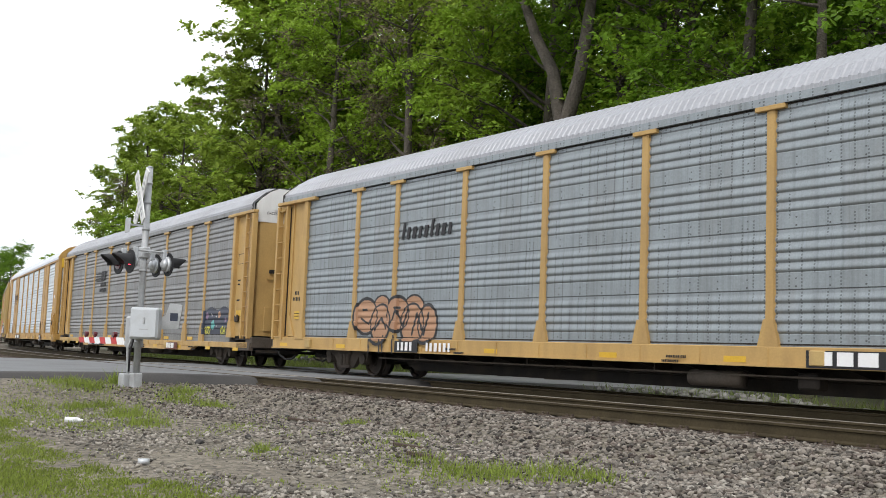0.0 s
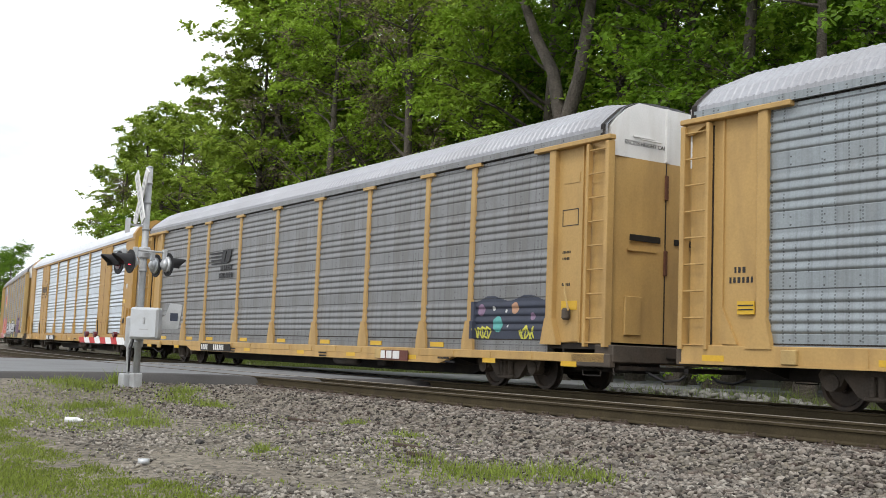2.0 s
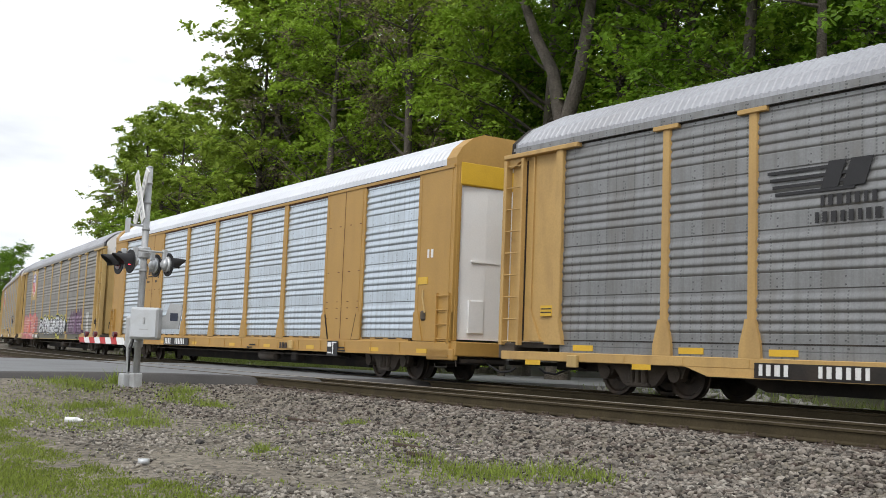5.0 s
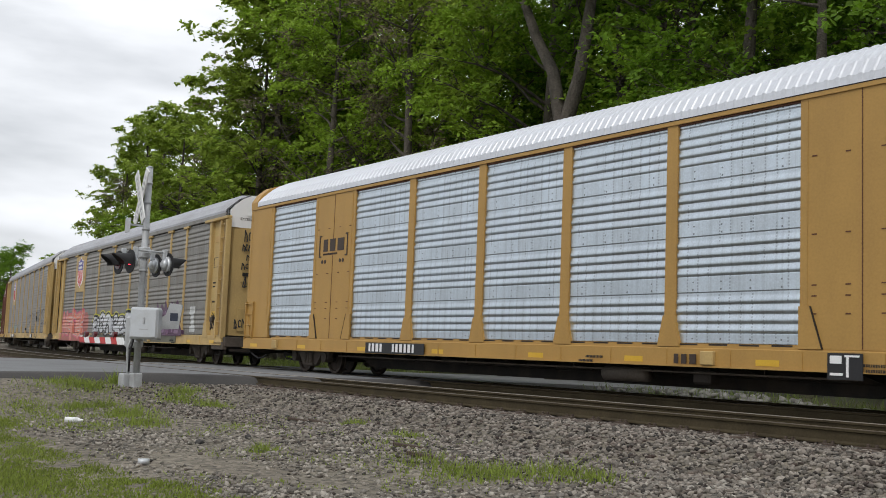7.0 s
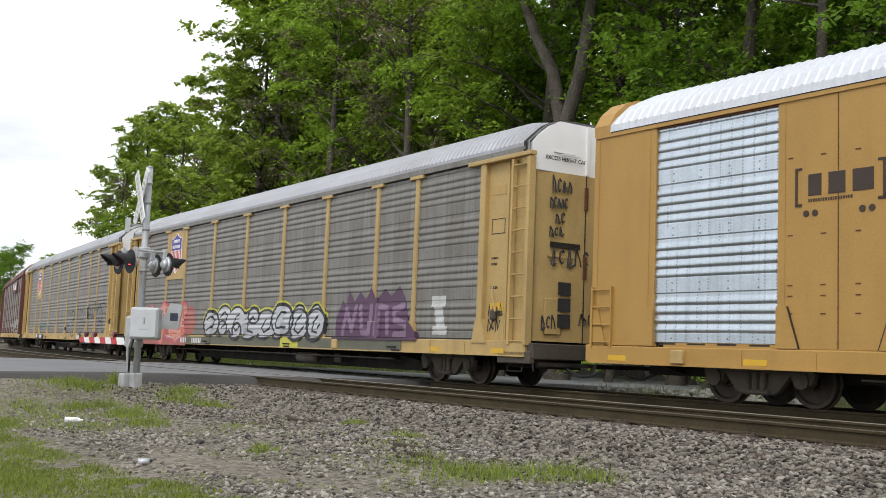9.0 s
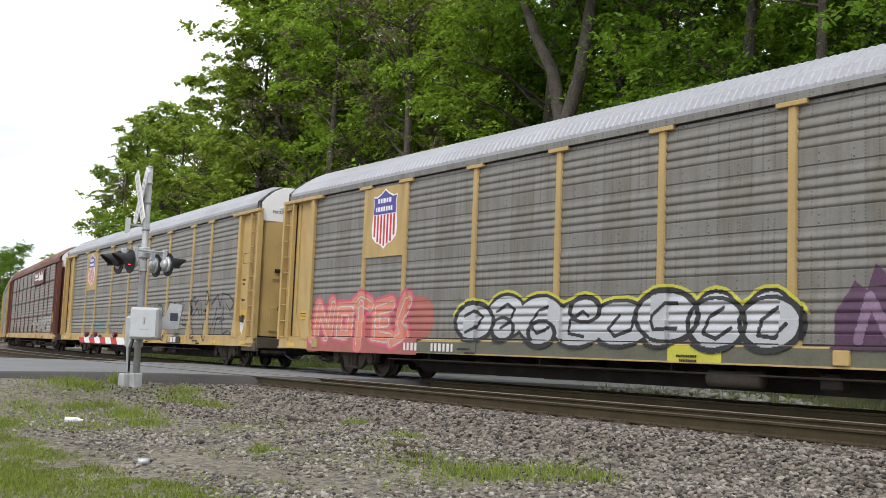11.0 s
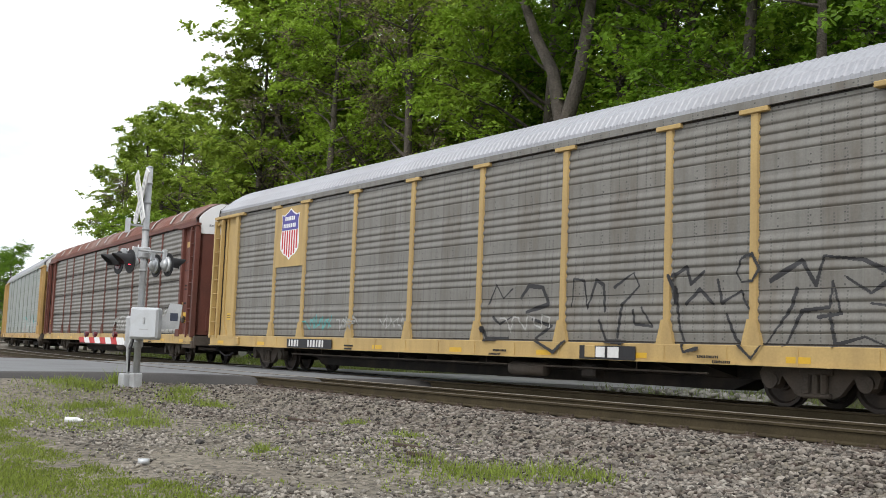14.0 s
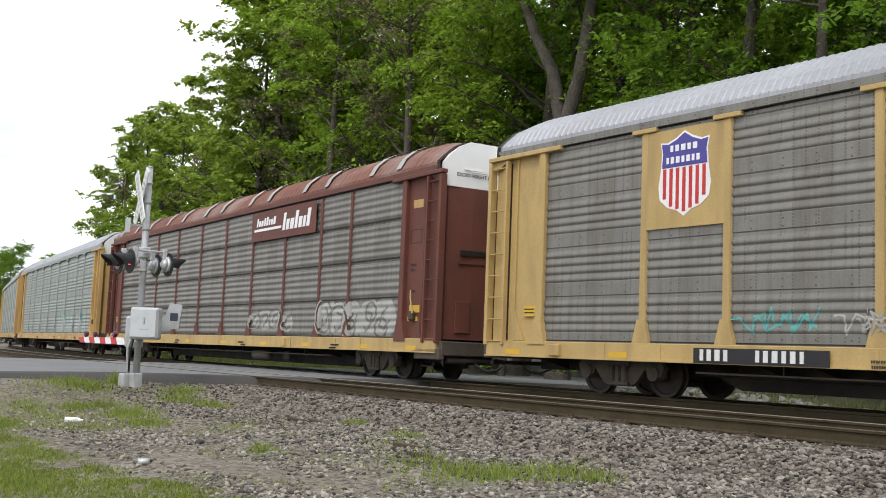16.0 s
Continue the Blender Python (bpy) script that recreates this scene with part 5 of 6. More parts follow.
    # tags on the front end door and on the panel beside it
    for k, (yy, zz, w, h, n) in enumerate(((-0.95, 4.15, 0.55, 0.34, 4), (-1.0, 3.82, 0.5, 0.26, 5), (-0.85, 3.5, 0.3, 0.26, 2), (-1.0, 3.22, 0.4, 0.2, 3), (-0.95, 2.62, 1.1, 0.36, 5), (-1.15, 1.25, 0.4, 0.3, 3), (-0.15, 1.35, 0.5, 0.3, 2))):
        part("graffiti_tag", scrawl(lambda u, v: (13.45, yy + u, zz + v), w, h, n, 40 + k, 0.018), BLACK, car, "black scrawled graffiti tag")
    for k in range(3):
        part("tag_block", boxes((13.45, 13.462, -0.72, -0.38, 1.3 + 0.34 * k, 1.58 + 0.34 * k)), SMOKE, car, "dark block of a painted figure")
    for k in range(2):
        part("graffiti_tag", scrawl(lambda u, v: (11.98 + u, -HALF + 0.012, 1.2 + 0.32 * k + v), 0.55, 0.26, 4, 60 + k, 0.012), BLACK, car, "black scrawled graffiti tag")
    return car


def wild_lines():
    """Angular letters drawn as single lines, in two words."""
    first = [[(1.6, 1.25), (1.75, 1.02), (2.5, 1.05)], [(1.8, 1.8), (2.05, 2.2), (2.3, 1.9), (2.6, 2.1)], [(1.95, 1.5), (2.2, 1.35), (2.6, 1.5)], [(2.9, 1.9), (3.15, 2.15), (3.6, 2.1), (3.8, 1.75), (3.1, 1.6)], [(3.3, 1.45), (3.9, 1.3), (3.4, 1.05), (4.1, 0.78), (4.4, 1.0)],
             [(4.5, 1.7), (4.55, 2.25), (4.85, 2.2), (4.95, 1.65), (5.2, 2.2), (5.4, 2.1), (5.45, 1.6)], [(5.3, 1.4), (5.5, 1.02), (6.0, 1.0)], [(5.7, 2.05), (6.2, 2.3), (6.35, 2.05), (5.9, 1.7), (5.8, 1.1)], [(6.2, 1.6), (6.25, 1.35), (6.7, 1.3), (6.4, 1.65)]]
    second = [[(7.1, 2.2), (7.25, 1.95), (7.35, 1.3), (7.55, 0.85), (7.85, 0.92)], [(7.2, 2.2), (7.5, 2.35), (7.6, 2.05), (7.9, 2.25)], [(7.5, 1.7), (7.8, 1.95), (8.1, 1.7)], [(8.2, 2.1), (8.3, 1.7), (8.7, 1.9), (8.9, 1.6)], [(8.6, 2.2), (8.7, 2.45), (8.95, 2.5), (9.1, 2.25), (8.95, 2.05), (8.7, 2.05), (8.6, 2.2)],
              [(8.4, 1.5), (8.6, 1.1), (9.0, 0.78), (9.2, 1.0), (9.7, 1.6), (9.8, 1.9)], [(9.3, 2.05), (9.9, 2.35), (10.15, 1.95), (10.3, 2.4), (11.0, 2.3), (11.5, 2.05), (11.1, 1.8), (10.7, 2.05)], [(9.6, 1.0), (9.9, 1.55), (10.4, 1.6), (10.45, 2.0), (10.6, 1.5), (10.2, 1.45)], [(10.4, 1.5), (10.5, 1.02), (11.0, 1.15), (11.4, 1.0), (11.5, 1.6), (11.1, 1.65)]]
    return first + second


def car_weathered():
    car = rack_car("yellow autorack car with weathered brownish sheets and black graffiti outlines", YELLOW_PALE, SHEET_DIRTY, ROOF_GREY, WHITE_CLEAN, wide=0.14)
    sill_marks(car, 5)
    shield(car, -8.0, 4.05)
    plate("number_board", car, -7.65, -5.0, 0.612, 0.87, BLACK, y=-1.603)
    lettering("number_mark", car, -7.5, 0.655, 0.19, 4, WHITE, y=-1.62)
    lettering("number_mark", car, -6.35, 0.655, 0.19, 6, WHITE, y=-1.62)
    plate("owner_board", car, 4.9, 6.4, 0.612, 0.87, BLACK, y=-1.603)
    lettering("owner_mark", car, 5.1, 0.65, 0.2, 3, WHITE, y=-1.62, width=1.2, gap=0.4)
    for k, l in enumerate(wild_lines()):
        xs, zs = [p[0] for p in l], [p[1] for p in l]
        r = 0.034 if k % 3 else 0.045
        paint_patch("graffiti_line", car, min(xs) - 0.08, max(xs) + 0.08, max(0.72, min(zs) - 0.08), max(zs) + 0.08, lambda x, z: near_line(l, x, z) < r * (0.75 + 0.3 * math.sin(3 * x + 2 * z)), SMOKE, 0.004, label="black graffiti line", cell=0.015)
    for k in range(2):
        l = scribble(12.04, 1.42 - 0.22 * k, 0.5, 8 + k)
        paint_patch("graffiti_tag", car, 11.95, 12.62, 1.0 - 0.0 * k, 1.7, lambda x, z: near_line(l, x, z) < 0.02, WHITE, 0.004, label="white scrawled tag", cell=0.012, flat=-HALF + 0.018)
    for a in (0.4, 2.5, 4.6):
        pts = [(13.45, -0.55 + 0.16 * math.cos(a) + 0.13 * math.cos(b), 1.75 + 0.2 * math.sin(a) + 0.13 * math.sin(b)) for b in (0, 1.05, 2.1, 3.14, 4.2, 5.25, 6.28)]
        bm = bmesh.new()
        for p, q in zip(pts, pts[1:]):
            rod(bm, p, q, 0.012, seg=4)
        part("graffiti_tag", bm, SMOKE, car, "dark looping tag")
    ms = [scribble(-5.0, 1.4, 1.1, 1), scribble(-2.8, 1.4, 1.2, 2), scribble(2.2, 1.4, 1.7, 3), scribble(-4.6, 1.35, 0.5, 6)]
    for l in ms:
        paint_patch("graffiti_tag", car, l[0][0] - 0.2, l[-1][0] + 0.2, 1.04, 1.9, lambda x, z: near_line(l, x, z) < 0.017, GHOST, 0.007, label="thin white graffiti tag", cell=0.014)
    ts = [scribble(-6.9, 1.35, 1.6, 4), scribble(-6.5, 1.4, 1.2, 5)]
    for l in ts:
        paint_patch("graffiti_tag", car, l[0][0] - 0.2, l[-1][0] + 0.2, 1.04, 1.9, lambda x, z: near_line(l, x, z) < 0.017, TEAL, 0.008, label="faint teal graffiti tag", cell=0.014)
    plate("paper_notice", car, 12.05, 12.6, 1.12, 1.5, WHITE, y=-HALF + 0.018, label="torn white paper notice")
    return car


def car_brown():
    car = rack_car("oxide-brown autorack car with weathered grey sheets and pale graffiti", BROWN, SHEET_DIRTY, ROOF_BROWN, WHITE_CLEAN, posts=(0.0, 2.35, 4.8, 7.18, 8.95), rows=4, cap=False, sill_paint=YELLOW_PALE, sill_z=0.67, wide=0.1, rib_step=0.28)
    sill_marks(car, 6)
    plate("emblem_panel", car, 2.35, 6.95, 3.96, 4.88, BROWN, y=-HALF - 0.1, label="brown name panel with white lettering shapes")
    y = -HALF - 0.115
    lettering("railway_name", car, 2.75, 4.42, 0.22, 8, WHITE_CLEAN, y=y, width=0.55, gap=0.28, slant=0.2, label="white slanted lettering shapes", pattern=(1.2, 0.8, 0.8, 1.1))
    plate("name_stroke", car, 2.6, 4.6, 4.26, 4.34, WHITE_CLEAN, y=y)
    lettering("railway_name", car, 4.7, 4.18, 0.40, 7, WHITE_CLEAN, y=y, width=0.5, gap=0.2, slant=0.2, pattern=(1.3, 0.8, 0.8))
    for z in (2.005, 2.985, 3.965):
        plate("panel_seam", car, -11.7, 11.7, z - 0.015, z + 0.015, DARK, y=-HALF - 0.012, label="dark seam between the sheet rows")
    for k in range(13):
        x = -12.4 + 2.0 * k + 0.3 * math.sin(k * 3)
        vs, fs = [], []
        prof = [(-1.545, 5.19), (-1.39, 5.46), (-1.11, 5.70), (-0.80, 5.84)]
        for a, b in prof:
            vs += [(x, a - 0.012, b + 0.015), (x + 0.24, a - 0.012, b + 0.015)]
        fs = [(2 * j, 2 * j + 1, 2 * j + 3, 2 * j + 2) for j in range(3)]
        put("roof_patch", vs, fs, GHOST, car, "pale bare patch on the rusty roof")
    inside, dividing = bubble_row(2.3, 5.6, 4, 51, 1.48, 0.34)
    inside2, dividing2 = bubble_row(7.2, 11.3, 5, 52, 1.46, 0.42)
    paint_patch("graffiti_fill", car, 1.8, 6.3, 1.04, 2.02, lambda x, z: inside(x, z, 0) and not dividing(x, z, 0.05), GHOST, 0.004, rows=4, label="pale white graffiti fill")
    paint_patch("graffiti_fill", car, 6.6, 11.65, 1.04, 2.02, lambda x, z: inside2(x, z, 0.1) and not dividing2(x, z, 0.04), GHOST, 0.004, rows=4, label="pale white graffiti fill")
    plate("notice", car, 12.0, 12.45, 1.42, 1.52, YELLOW_SIGN, y=-HALF + 0.018)
    return car


def car_green(front):
    car = rack_car("yellow autorack car with greenish-grey sheets and teal graffiti" if front else "yellow autorack car with dull greenish-grey sheets", YELLOW, SHEET_GREEN, ROOF_GREY, WHITE, post_paint=SHEET_GREEN)
    sill_marks(car, 7 + front)
    if front:
        gs = [[(x, 1.15), (x + 0.25, 1.8), (x + 0.55, 1.2)] for x in (2.2, 3.1, 4.0, 5.0, 6.0, 7.6, 8.6, 9.6)]
        fill = lambda x, z: any(near_line(l, x, z) < 0.2 for l in gs)
        rim = lambda x, z: any(near_line(l, x, z) < 0.27 for l in gs)
        paint_patch("graffiti_fill", car, 1.6, 10.8, 1.03, 2.2, fill, GHOST, 0.004, label="whitish graffiti fill")
        paint_patch("graffiti_outline", car, 1.6, 10.8, 1.04, 2.2, lambda x, z: rim(x, z) and not fill(x, z), TEAL, 0.006, label="teal graffiti outline")
    return car


TRAIN = [car_blue(), car_grey(), car_bright(), car_painted(), car_weathered(), car_brown(), car_green(1), car_green(0)]


# ---- level crossing signal ----
def lamp_unit(parent, x, face, hooded=True):
    """A flashing light: round black target, silver housing and a long black hood; face is +1 or -1 along the road."""
    u = tagged(new("flashing_light"), "silver and black crossing light with a long hood")
    u.parent = parent
    u.matrix_local = pose(x, 0.33 * face, 2.52, 0, 0, 0 if face > 0 else 180)
    bm = bmesh.new()
    rod(bm, (0, 0.07, 0), (0, 0.085, 0), 0.24, seg=24)
    part("target", bm, LAMP_BLACK, u, "round black target plate", False)
    bm = bmesh.new()
    rod(bm, (0, 0.07, 0), (0, 0.0, 0), 0.17, 0.15, seg=20)
    rod(bm, (0, 0.0, 0), (0, -0.08, 0), 0.15, 0.05, seg=20)
    part("housing", bm, SILVER, u, "silver lamp housing", True)
    bm = bmesh.new()
    rod(bm, (0, 0.086, 0), (0, 0.1, 0), 0.075 if x > 0 and face < 0 else 0.145, seg=20)
    part("lens", bm, RED_LIT if x > 0 and face < 0 else RED_LENS, u, "glowing red lens" if x > 0 and face < 0 else "unlit red lens")
    vs, fs = [], []
    reach = 0.20 if hooded else -0.06
    for j in range(13):
        a = radians(-20 + 220 * j / 12)
        c, s = math.cos(a), math.sin(a)
        vs += [(0.16 * c, 0.085, 0.16 * s), (0.145 * c, 0.085, 0.145 * s), (0.15 * c, 0.20 + 0.06 * hooded + reach * max(0, s), 0.16 * s - 0.02), (0.135 * c, 0.20 + 0.06 * hooded + reach * max(0, s), 0.145 * s - 0.02)]
        if j:
            o = 4 * (j - 1)
            fs += [(o, o + 4, o + 6, o + 2), (o + 1, o + 3, o + 7, o + 5), (o + 2, o + 6, o + 7, o + 3)]
    put("hood", vs, fs, LAMP_BLACK, u, "matt black hood", True)
    part("arm_clamp", boxes((-0.04, 0.04, -0.06, 0.03, 0.1, 0.3), bevel=0.01), SILVER, u)


def crossing_signal():
    top = root("crossing_signal", pose(-21.1, 7.75, -0.27, 0, 0, 4), "silver level crossing signal mast with crossbuck and flashing lights", "crossing signal")
    bm = bmesh.new()
    rod(bm, (0, 0, 0.3), (0, 0, 4.5), 0.068, seg=20)
    for z in (0.9, 2.35, 3.2, 3.75, 4.15):
        rod(bm, (0, 0, z), (0, 0, z + 0.05), 0.08, seg=20)
    rod(bm, (0, 0, 4.5), (0, 0, 4.54), 0.075, 0.03, seg=20)
    part("mast", bm, GALV, top, "galvanised steel mast", True)
    part("mast_base", boxes((-0.10, 0.10, -0.10, 0.10, -0.1, 0.30), bevel=0.02), GALV, top)
    part("cable_box", boxes((-0.36, -0.12, -0.22, 0.0, -0.1, 0.28), bevel=0.02), GALV, top, "small grey cable box at the foot")
    for s in (-1, 1):
        bm = bmesh.new()
        prism(bm, [(-0.62, -0.11), (0.62, -0.11), (0.62, 0.11), (-0.62, 0.11)], "y", -0.012, 0.012)
        bm.transform(pose(0, 0, 0, 0, 0, -7) @ pose(0, -0.15 - 0.014 * s, 3.88, 0, s * 58))
        b = part("crossbuck_board", bm, WHITE, top, "weathered white crossbuck board")
        bm = bmesh.new()
        for k in range(8):
            box(bm, -0.5 + 0.13 * k, -0.43 + 0.13 * k, -0.018, -0.0125, -0.05, 0.05)
        bm.transform(pose(0, 0, 0, 0, 0, -7) @ pose(0, -0.15 - 0.014 * s, 3.88, 0, s * 58))
        part("faded_lettering", bm, GALV, b)
    part("sign_plate", boxes((-0.12, 0.12, -0.40, -0.38, 3.12, 3.42), bevel=0.01), GALV, top, "small white sign plate")
    part("sign_bracket", boxes((-0.02, 0.02, -0.385, -0.05, 3.27, 3.31)), GALV, top)
    bm = bmesh.new()
    rod(bm, (-0.30, 0, 2.74), (0.30, 0, 2.74), 0.03, seg=10)
    for x in (-0.28, 0.28):
        rod(bm, (x, -0.36, 2.76), (x, 0.36, 2.76), 0.022, seg=8)
    box(bm, -0.12, 0.12, -0.1, 0.1, 2.62, 2.86, bevel=0.03)
    part("crossarm", bm, GALV, top, "steel crossarm", False)
    for x in (-0.28, 0.28):
        for face in (-1, 1):
            lamp_unit(top, x, face)
    turned = pose(0.08, 0.09, 0, 0, 0, 46)
    c = part("control_box", boxes((-0.20, 0.38, -0.36, -0.08, 0.98, 1.62), bevel=0.035), SILVER, top, "silver control box with rounded corners")
    c.matrix_local = turned
    part("box_door", boxes((-0.17, 0.35, -0.378, -0.358, 1.02, 1.58), bevel=0.012), SILVER, c)
    part("latch", boxes((0.08, 0.12, -0.40, -0.376, 1.28, 1.42), bevel=0.006), GALV, c)
    part("label_strip", boxes((0.02, 0.20, -0.383, -0.377, 1.17, 1.19)), GALV, c)
    g = part("gate_mechanism", boxes((-0.46, -0.16, 0.1, 0.44, 0.80, 1.45), bevel=0.04), GALV, top, "grey gate mechanism housing")
    g.matrix_local = turned
    bm = bmesh.new()
    prism(bm, [(0.25, 1.2), (0.62, 1.22), (0.68, 1.72), (0.42, 1.74), (0.34, 1.5), (0.25, 1.44)], "y", 0.2, 0.24)
    k = part("counterweight", bm, GALV, top, "grey counterweight plate")
    k.matrix_local = turned
    k = part("counterweight_mark", boxes((0.44, 0.6, 0.19, 0.198, 1.38, 1.54)), NAVY, top)
    k.matrix_local = turned
    vs, fs = tube([Vector((-0.18, -0.06, 1.0)), Vector((-0.26, -0.1, 0.8)), Vector((-0.24, -0.08, 0.4)), Vector((-0.3, -0.04, 0.2))], [0.028] * 4, 8)
    put("conduit", vs, fs, GALV, top, "grey flexible conduit", True)
    vs, fs = tube([Vector((-0.1, -0.06, 0.98)), Vector((-0.15, -0.1, 0.7)), Vector((-0.16, -0.09, 0.32))], [0.02] * 3, 8)
    put("conduit", vs, fs, BLACK, top, "", True)
    # lowered gate arm across the road
    arm = tagged(new("gate_arm"), "lowered red and white striped gate arm")
    arm.parent = top
    arm.matrix_local = pose(-0.35, 0.0, 0.93, 0, 0, 176)
    for k in range(8):
        w = 0.075 - 0.002 * k
        a, b = 0.4 + 0.36 * k, 0.4 + 0.36 * (k + 1)
        bm = bmesh.new()
        prism(bm, [(a, -w), (b, -w), (b + 0.1, w), (a + 0.1, w)], "y", -0.02, 0.02)
        part("gate_stripe", bm, RED_PAINT if k % 2 else WHITE_CLEAN, arm)
    for a in (1.0, 2.3, 2.9):
        bm = bmesh.new()
        rod(bm, (a, 0, 0.05), (a, 0, 0.11), 0.03, seg=8)
        rod(bm, (a, -0.04, 0.14), (a, 0.04, 0.14), 0.055, seg=12)
        part("gate_lamp", bm, RED_LENS, arm, "small red gate lamp")


crossing_signal()


# ---- woods ----
def stem(seed, height, lean):
    """A gently bent, tapered trunk: points and radii."""
    lx, ly = lean * math.cos(seed), lean * math.sin(seed)
    r0, pts, rad = 0.012 * height + 0.06, [], []
    for i in range(9):
        u = i / 8
        pts.append(Vector((lx * u * height + 0.25 * math.sin(seed + 4 * u), ly * u * height + 0.25 * math.cos(seed * 2 + 3 * u), u * height * 0.93 - 0.4)))
        rad.append(r0 * (1 - 0.88 * u) * (1.35 if i == 0 else 1))
    return pts, rad


def make_tree(seed, height, spread_r, low, leaves, leaf_mat, lean=0.0, leaf=0.2, bare=0.0, stems=None, limbs=34, spray=30):
    """Tapered trunks with forking limbs, and a crown of small leaves set in flat, drooping sprays that leave gaps between them."""
    rnd = random.Random(seed)
    rng = np.random.default_rng(seed)
    stems = stems or [stem(seed, height, lean)]
    vs, fs, tips = [], [], []

    def add(points, radii, seg):
        v, f = tube(points, radii, seg)
        o = len(vs)
        vs.extend(v)
        fs.extend(tuple(o + k for k in q) for q in f)

    for pts, rad in stems:
        add(pts, rad, 9)
        n = len(pts)
        for k in range(limbs if len(stems) == 1 else limbs * 2 // len(stems)):
            u = low + (0.97 - low) * (k + rnd.random()) / limbs * (1 if len(stems) == 1 else len(stems) / 2)
            i = min(n - 2, int(u * (n - 1)))
            start = pts[i].lerp(pts[i + 1], u * (n - 1) - i)
            if start.z < low * height * 0.9:
                continue
            a = rnd.uniform(0, 6.283)
            shape = math.sin(math.pi * min(1, (u - low) / (1 - low) * 0.82 + 0.16)) ** 0.7
            length = spread_r * (0.5 + 0.45 * rnd.random()) * shape + 0.5
            d = Vector((math.cos(a), math.sin(a), rnd.uniform(0.15, 0.8))).normalized()
            p, r = start, rad[i] * 0.42 + 0.012
            limb, lr = [start], [r]
            for s in range(5):
                d = (d + Vector((rnd.uniform(-0.3, 0.3), rnd.uniform(-0.3, 0.3), rnd.uniform(-0.2, 0.2)))).normalized()
                p = p + d * length / 5
                r *= 0.7
                limb.append(p)
                lr.append(r)
                for _ in range(2 if s >= 1 else 0):
                    e = (d + Vector((rnd.uniform(-1.1, 1.1), rnd.uniform(-1.1, 1.1), rnd.uniform(-0.5, 0.6)))).normalized()
                    twig = [p, p + e * length * 0.17, p + e * length * 0.32 + Vector((0, 0, rnd.uniform(-0.25, 0.1)))]
                    add(twig, [r * 0.6, r * 0.35, r * 0.12], 4)
                    tips += [twig[1], twig[2], twig[2]]
            add(limb, lr, 5)
            tips += [limb[-1], limb[-1], limb[3]]
    trunk = bpy.data.meshes.new("trunk")
    trunk.from_pydata([tuple(v) for v in vs], [], fs)
    trunk.materials.append(BARK)
    trunk.polygons.foreach_set("use_smooth", [True] * len(trunk.polygons))
    tip = np.array([tuple(t) for t in tips])
    if bare:
        tip = tip[rng.random(len(tip)) > bare]
    count = leaves // spray
    axis = np.array([np.mean(tip[:, 0]), np.mean(tip[:, 1]), 0])
    hub = tip[rng.integers(0, len(tip), count)] + rng.normal(0, 1, (count, 3)) * np.array([0.06, 0.06, 0.035]) * spread_r
    out = (hub - axis) * np.array([1, 1, 0])
    out /= np.linalg.norm(out, axis=1)[:, None] + 1e-6
    up = np.array([0, 0, 1.0]) + out * rng.uniform(0.0, 0.55, (count, 1)) + rng.normal(0, 0.28, (count, 3))
    up /= np.linalg.norm(up, axis=1)[:, None]
    along = np.cross(up, rng.normal(0, 1, (count, 3)))
    along /= np.linalg.norm(along, axis=1)[:, None]
    across = np.cross(up, along)
    reach = spread_r * rng.uniform(0.07, 0.15, count)
    leaves = count * spray
    idx = np.repeat(np.arange(count), spray)
    rr, aa = np.sqrt(rng.random(leaves)), rng.uniform(0, 6.283, leaves)
    rr *= 0.75 + 0.35 * np.sin(aa * 3 + idx)
    R = reach[idx]
    c = hub[idx] + (along[idx] * np.cos(aa)[:, None] * 1.25 + across[idx] * np.sin(aa)[:, None] * 0.8) * (rr * R)[:, None]
    c += up[idx] * (rng.normal(0, 0.10, leaves) * R - 0.28 * R * rr ** 2)[:, None]
    nrm = up[idx] + rng.normal(0, 0.42, (leaves, 3))
    nrm /= np.linalg.norm(nrm, axis=1)[:, None]
    t = np.cross(nrm, rng.normal(0, 1, (leaves, 3)))
    t /= np.linalg.norm(t, axis=1)[:, None]
    b = np.cross(nrm, t)
    s = (leaf * rng.uniform(0.6, 1.3, leaves))[:, None]
    quad = np.stack([c - t * s * 0.75, c + b * s * 0.46 + nrm * s * 0.1, c + t * s * 0.75, c - b * s * 0.46 + nrm * s * 0.1], 1)
    crown = bpy.data.meshes.new("crown")
    crown.vertices.add(leaves * 4)
    crown.vertices.foreach_set("co", quad.reshape(-1))
    crown.loops.add(leaves * 4)
    crown.loops.foreach_set("vertex_index", np.arange(leaves * 4))
    crown.polygons.add(leaves)
    crown.polygons.foreach_set("loop_start", np.arange(0, leaves * 4, 4))
    crown.update(calc_edges=True)
    crown.materials.append(leaf_mat)
    return trunk, crown


def plant(kind, x, y, turn, scale=1.0, label="", name="tree"):
    trunk, crown = kind
    ob = root(name, pose(x, y, ground_z(x, y), 0, 0, turn), label, "tree", "woods behind the railway")
    ob.scale = (scale, scale, scale)
    for nm, me in (("trunk", trunk), ("crown", crown)):
        k = new(nm, me)
        k.parent = ob
    return ob


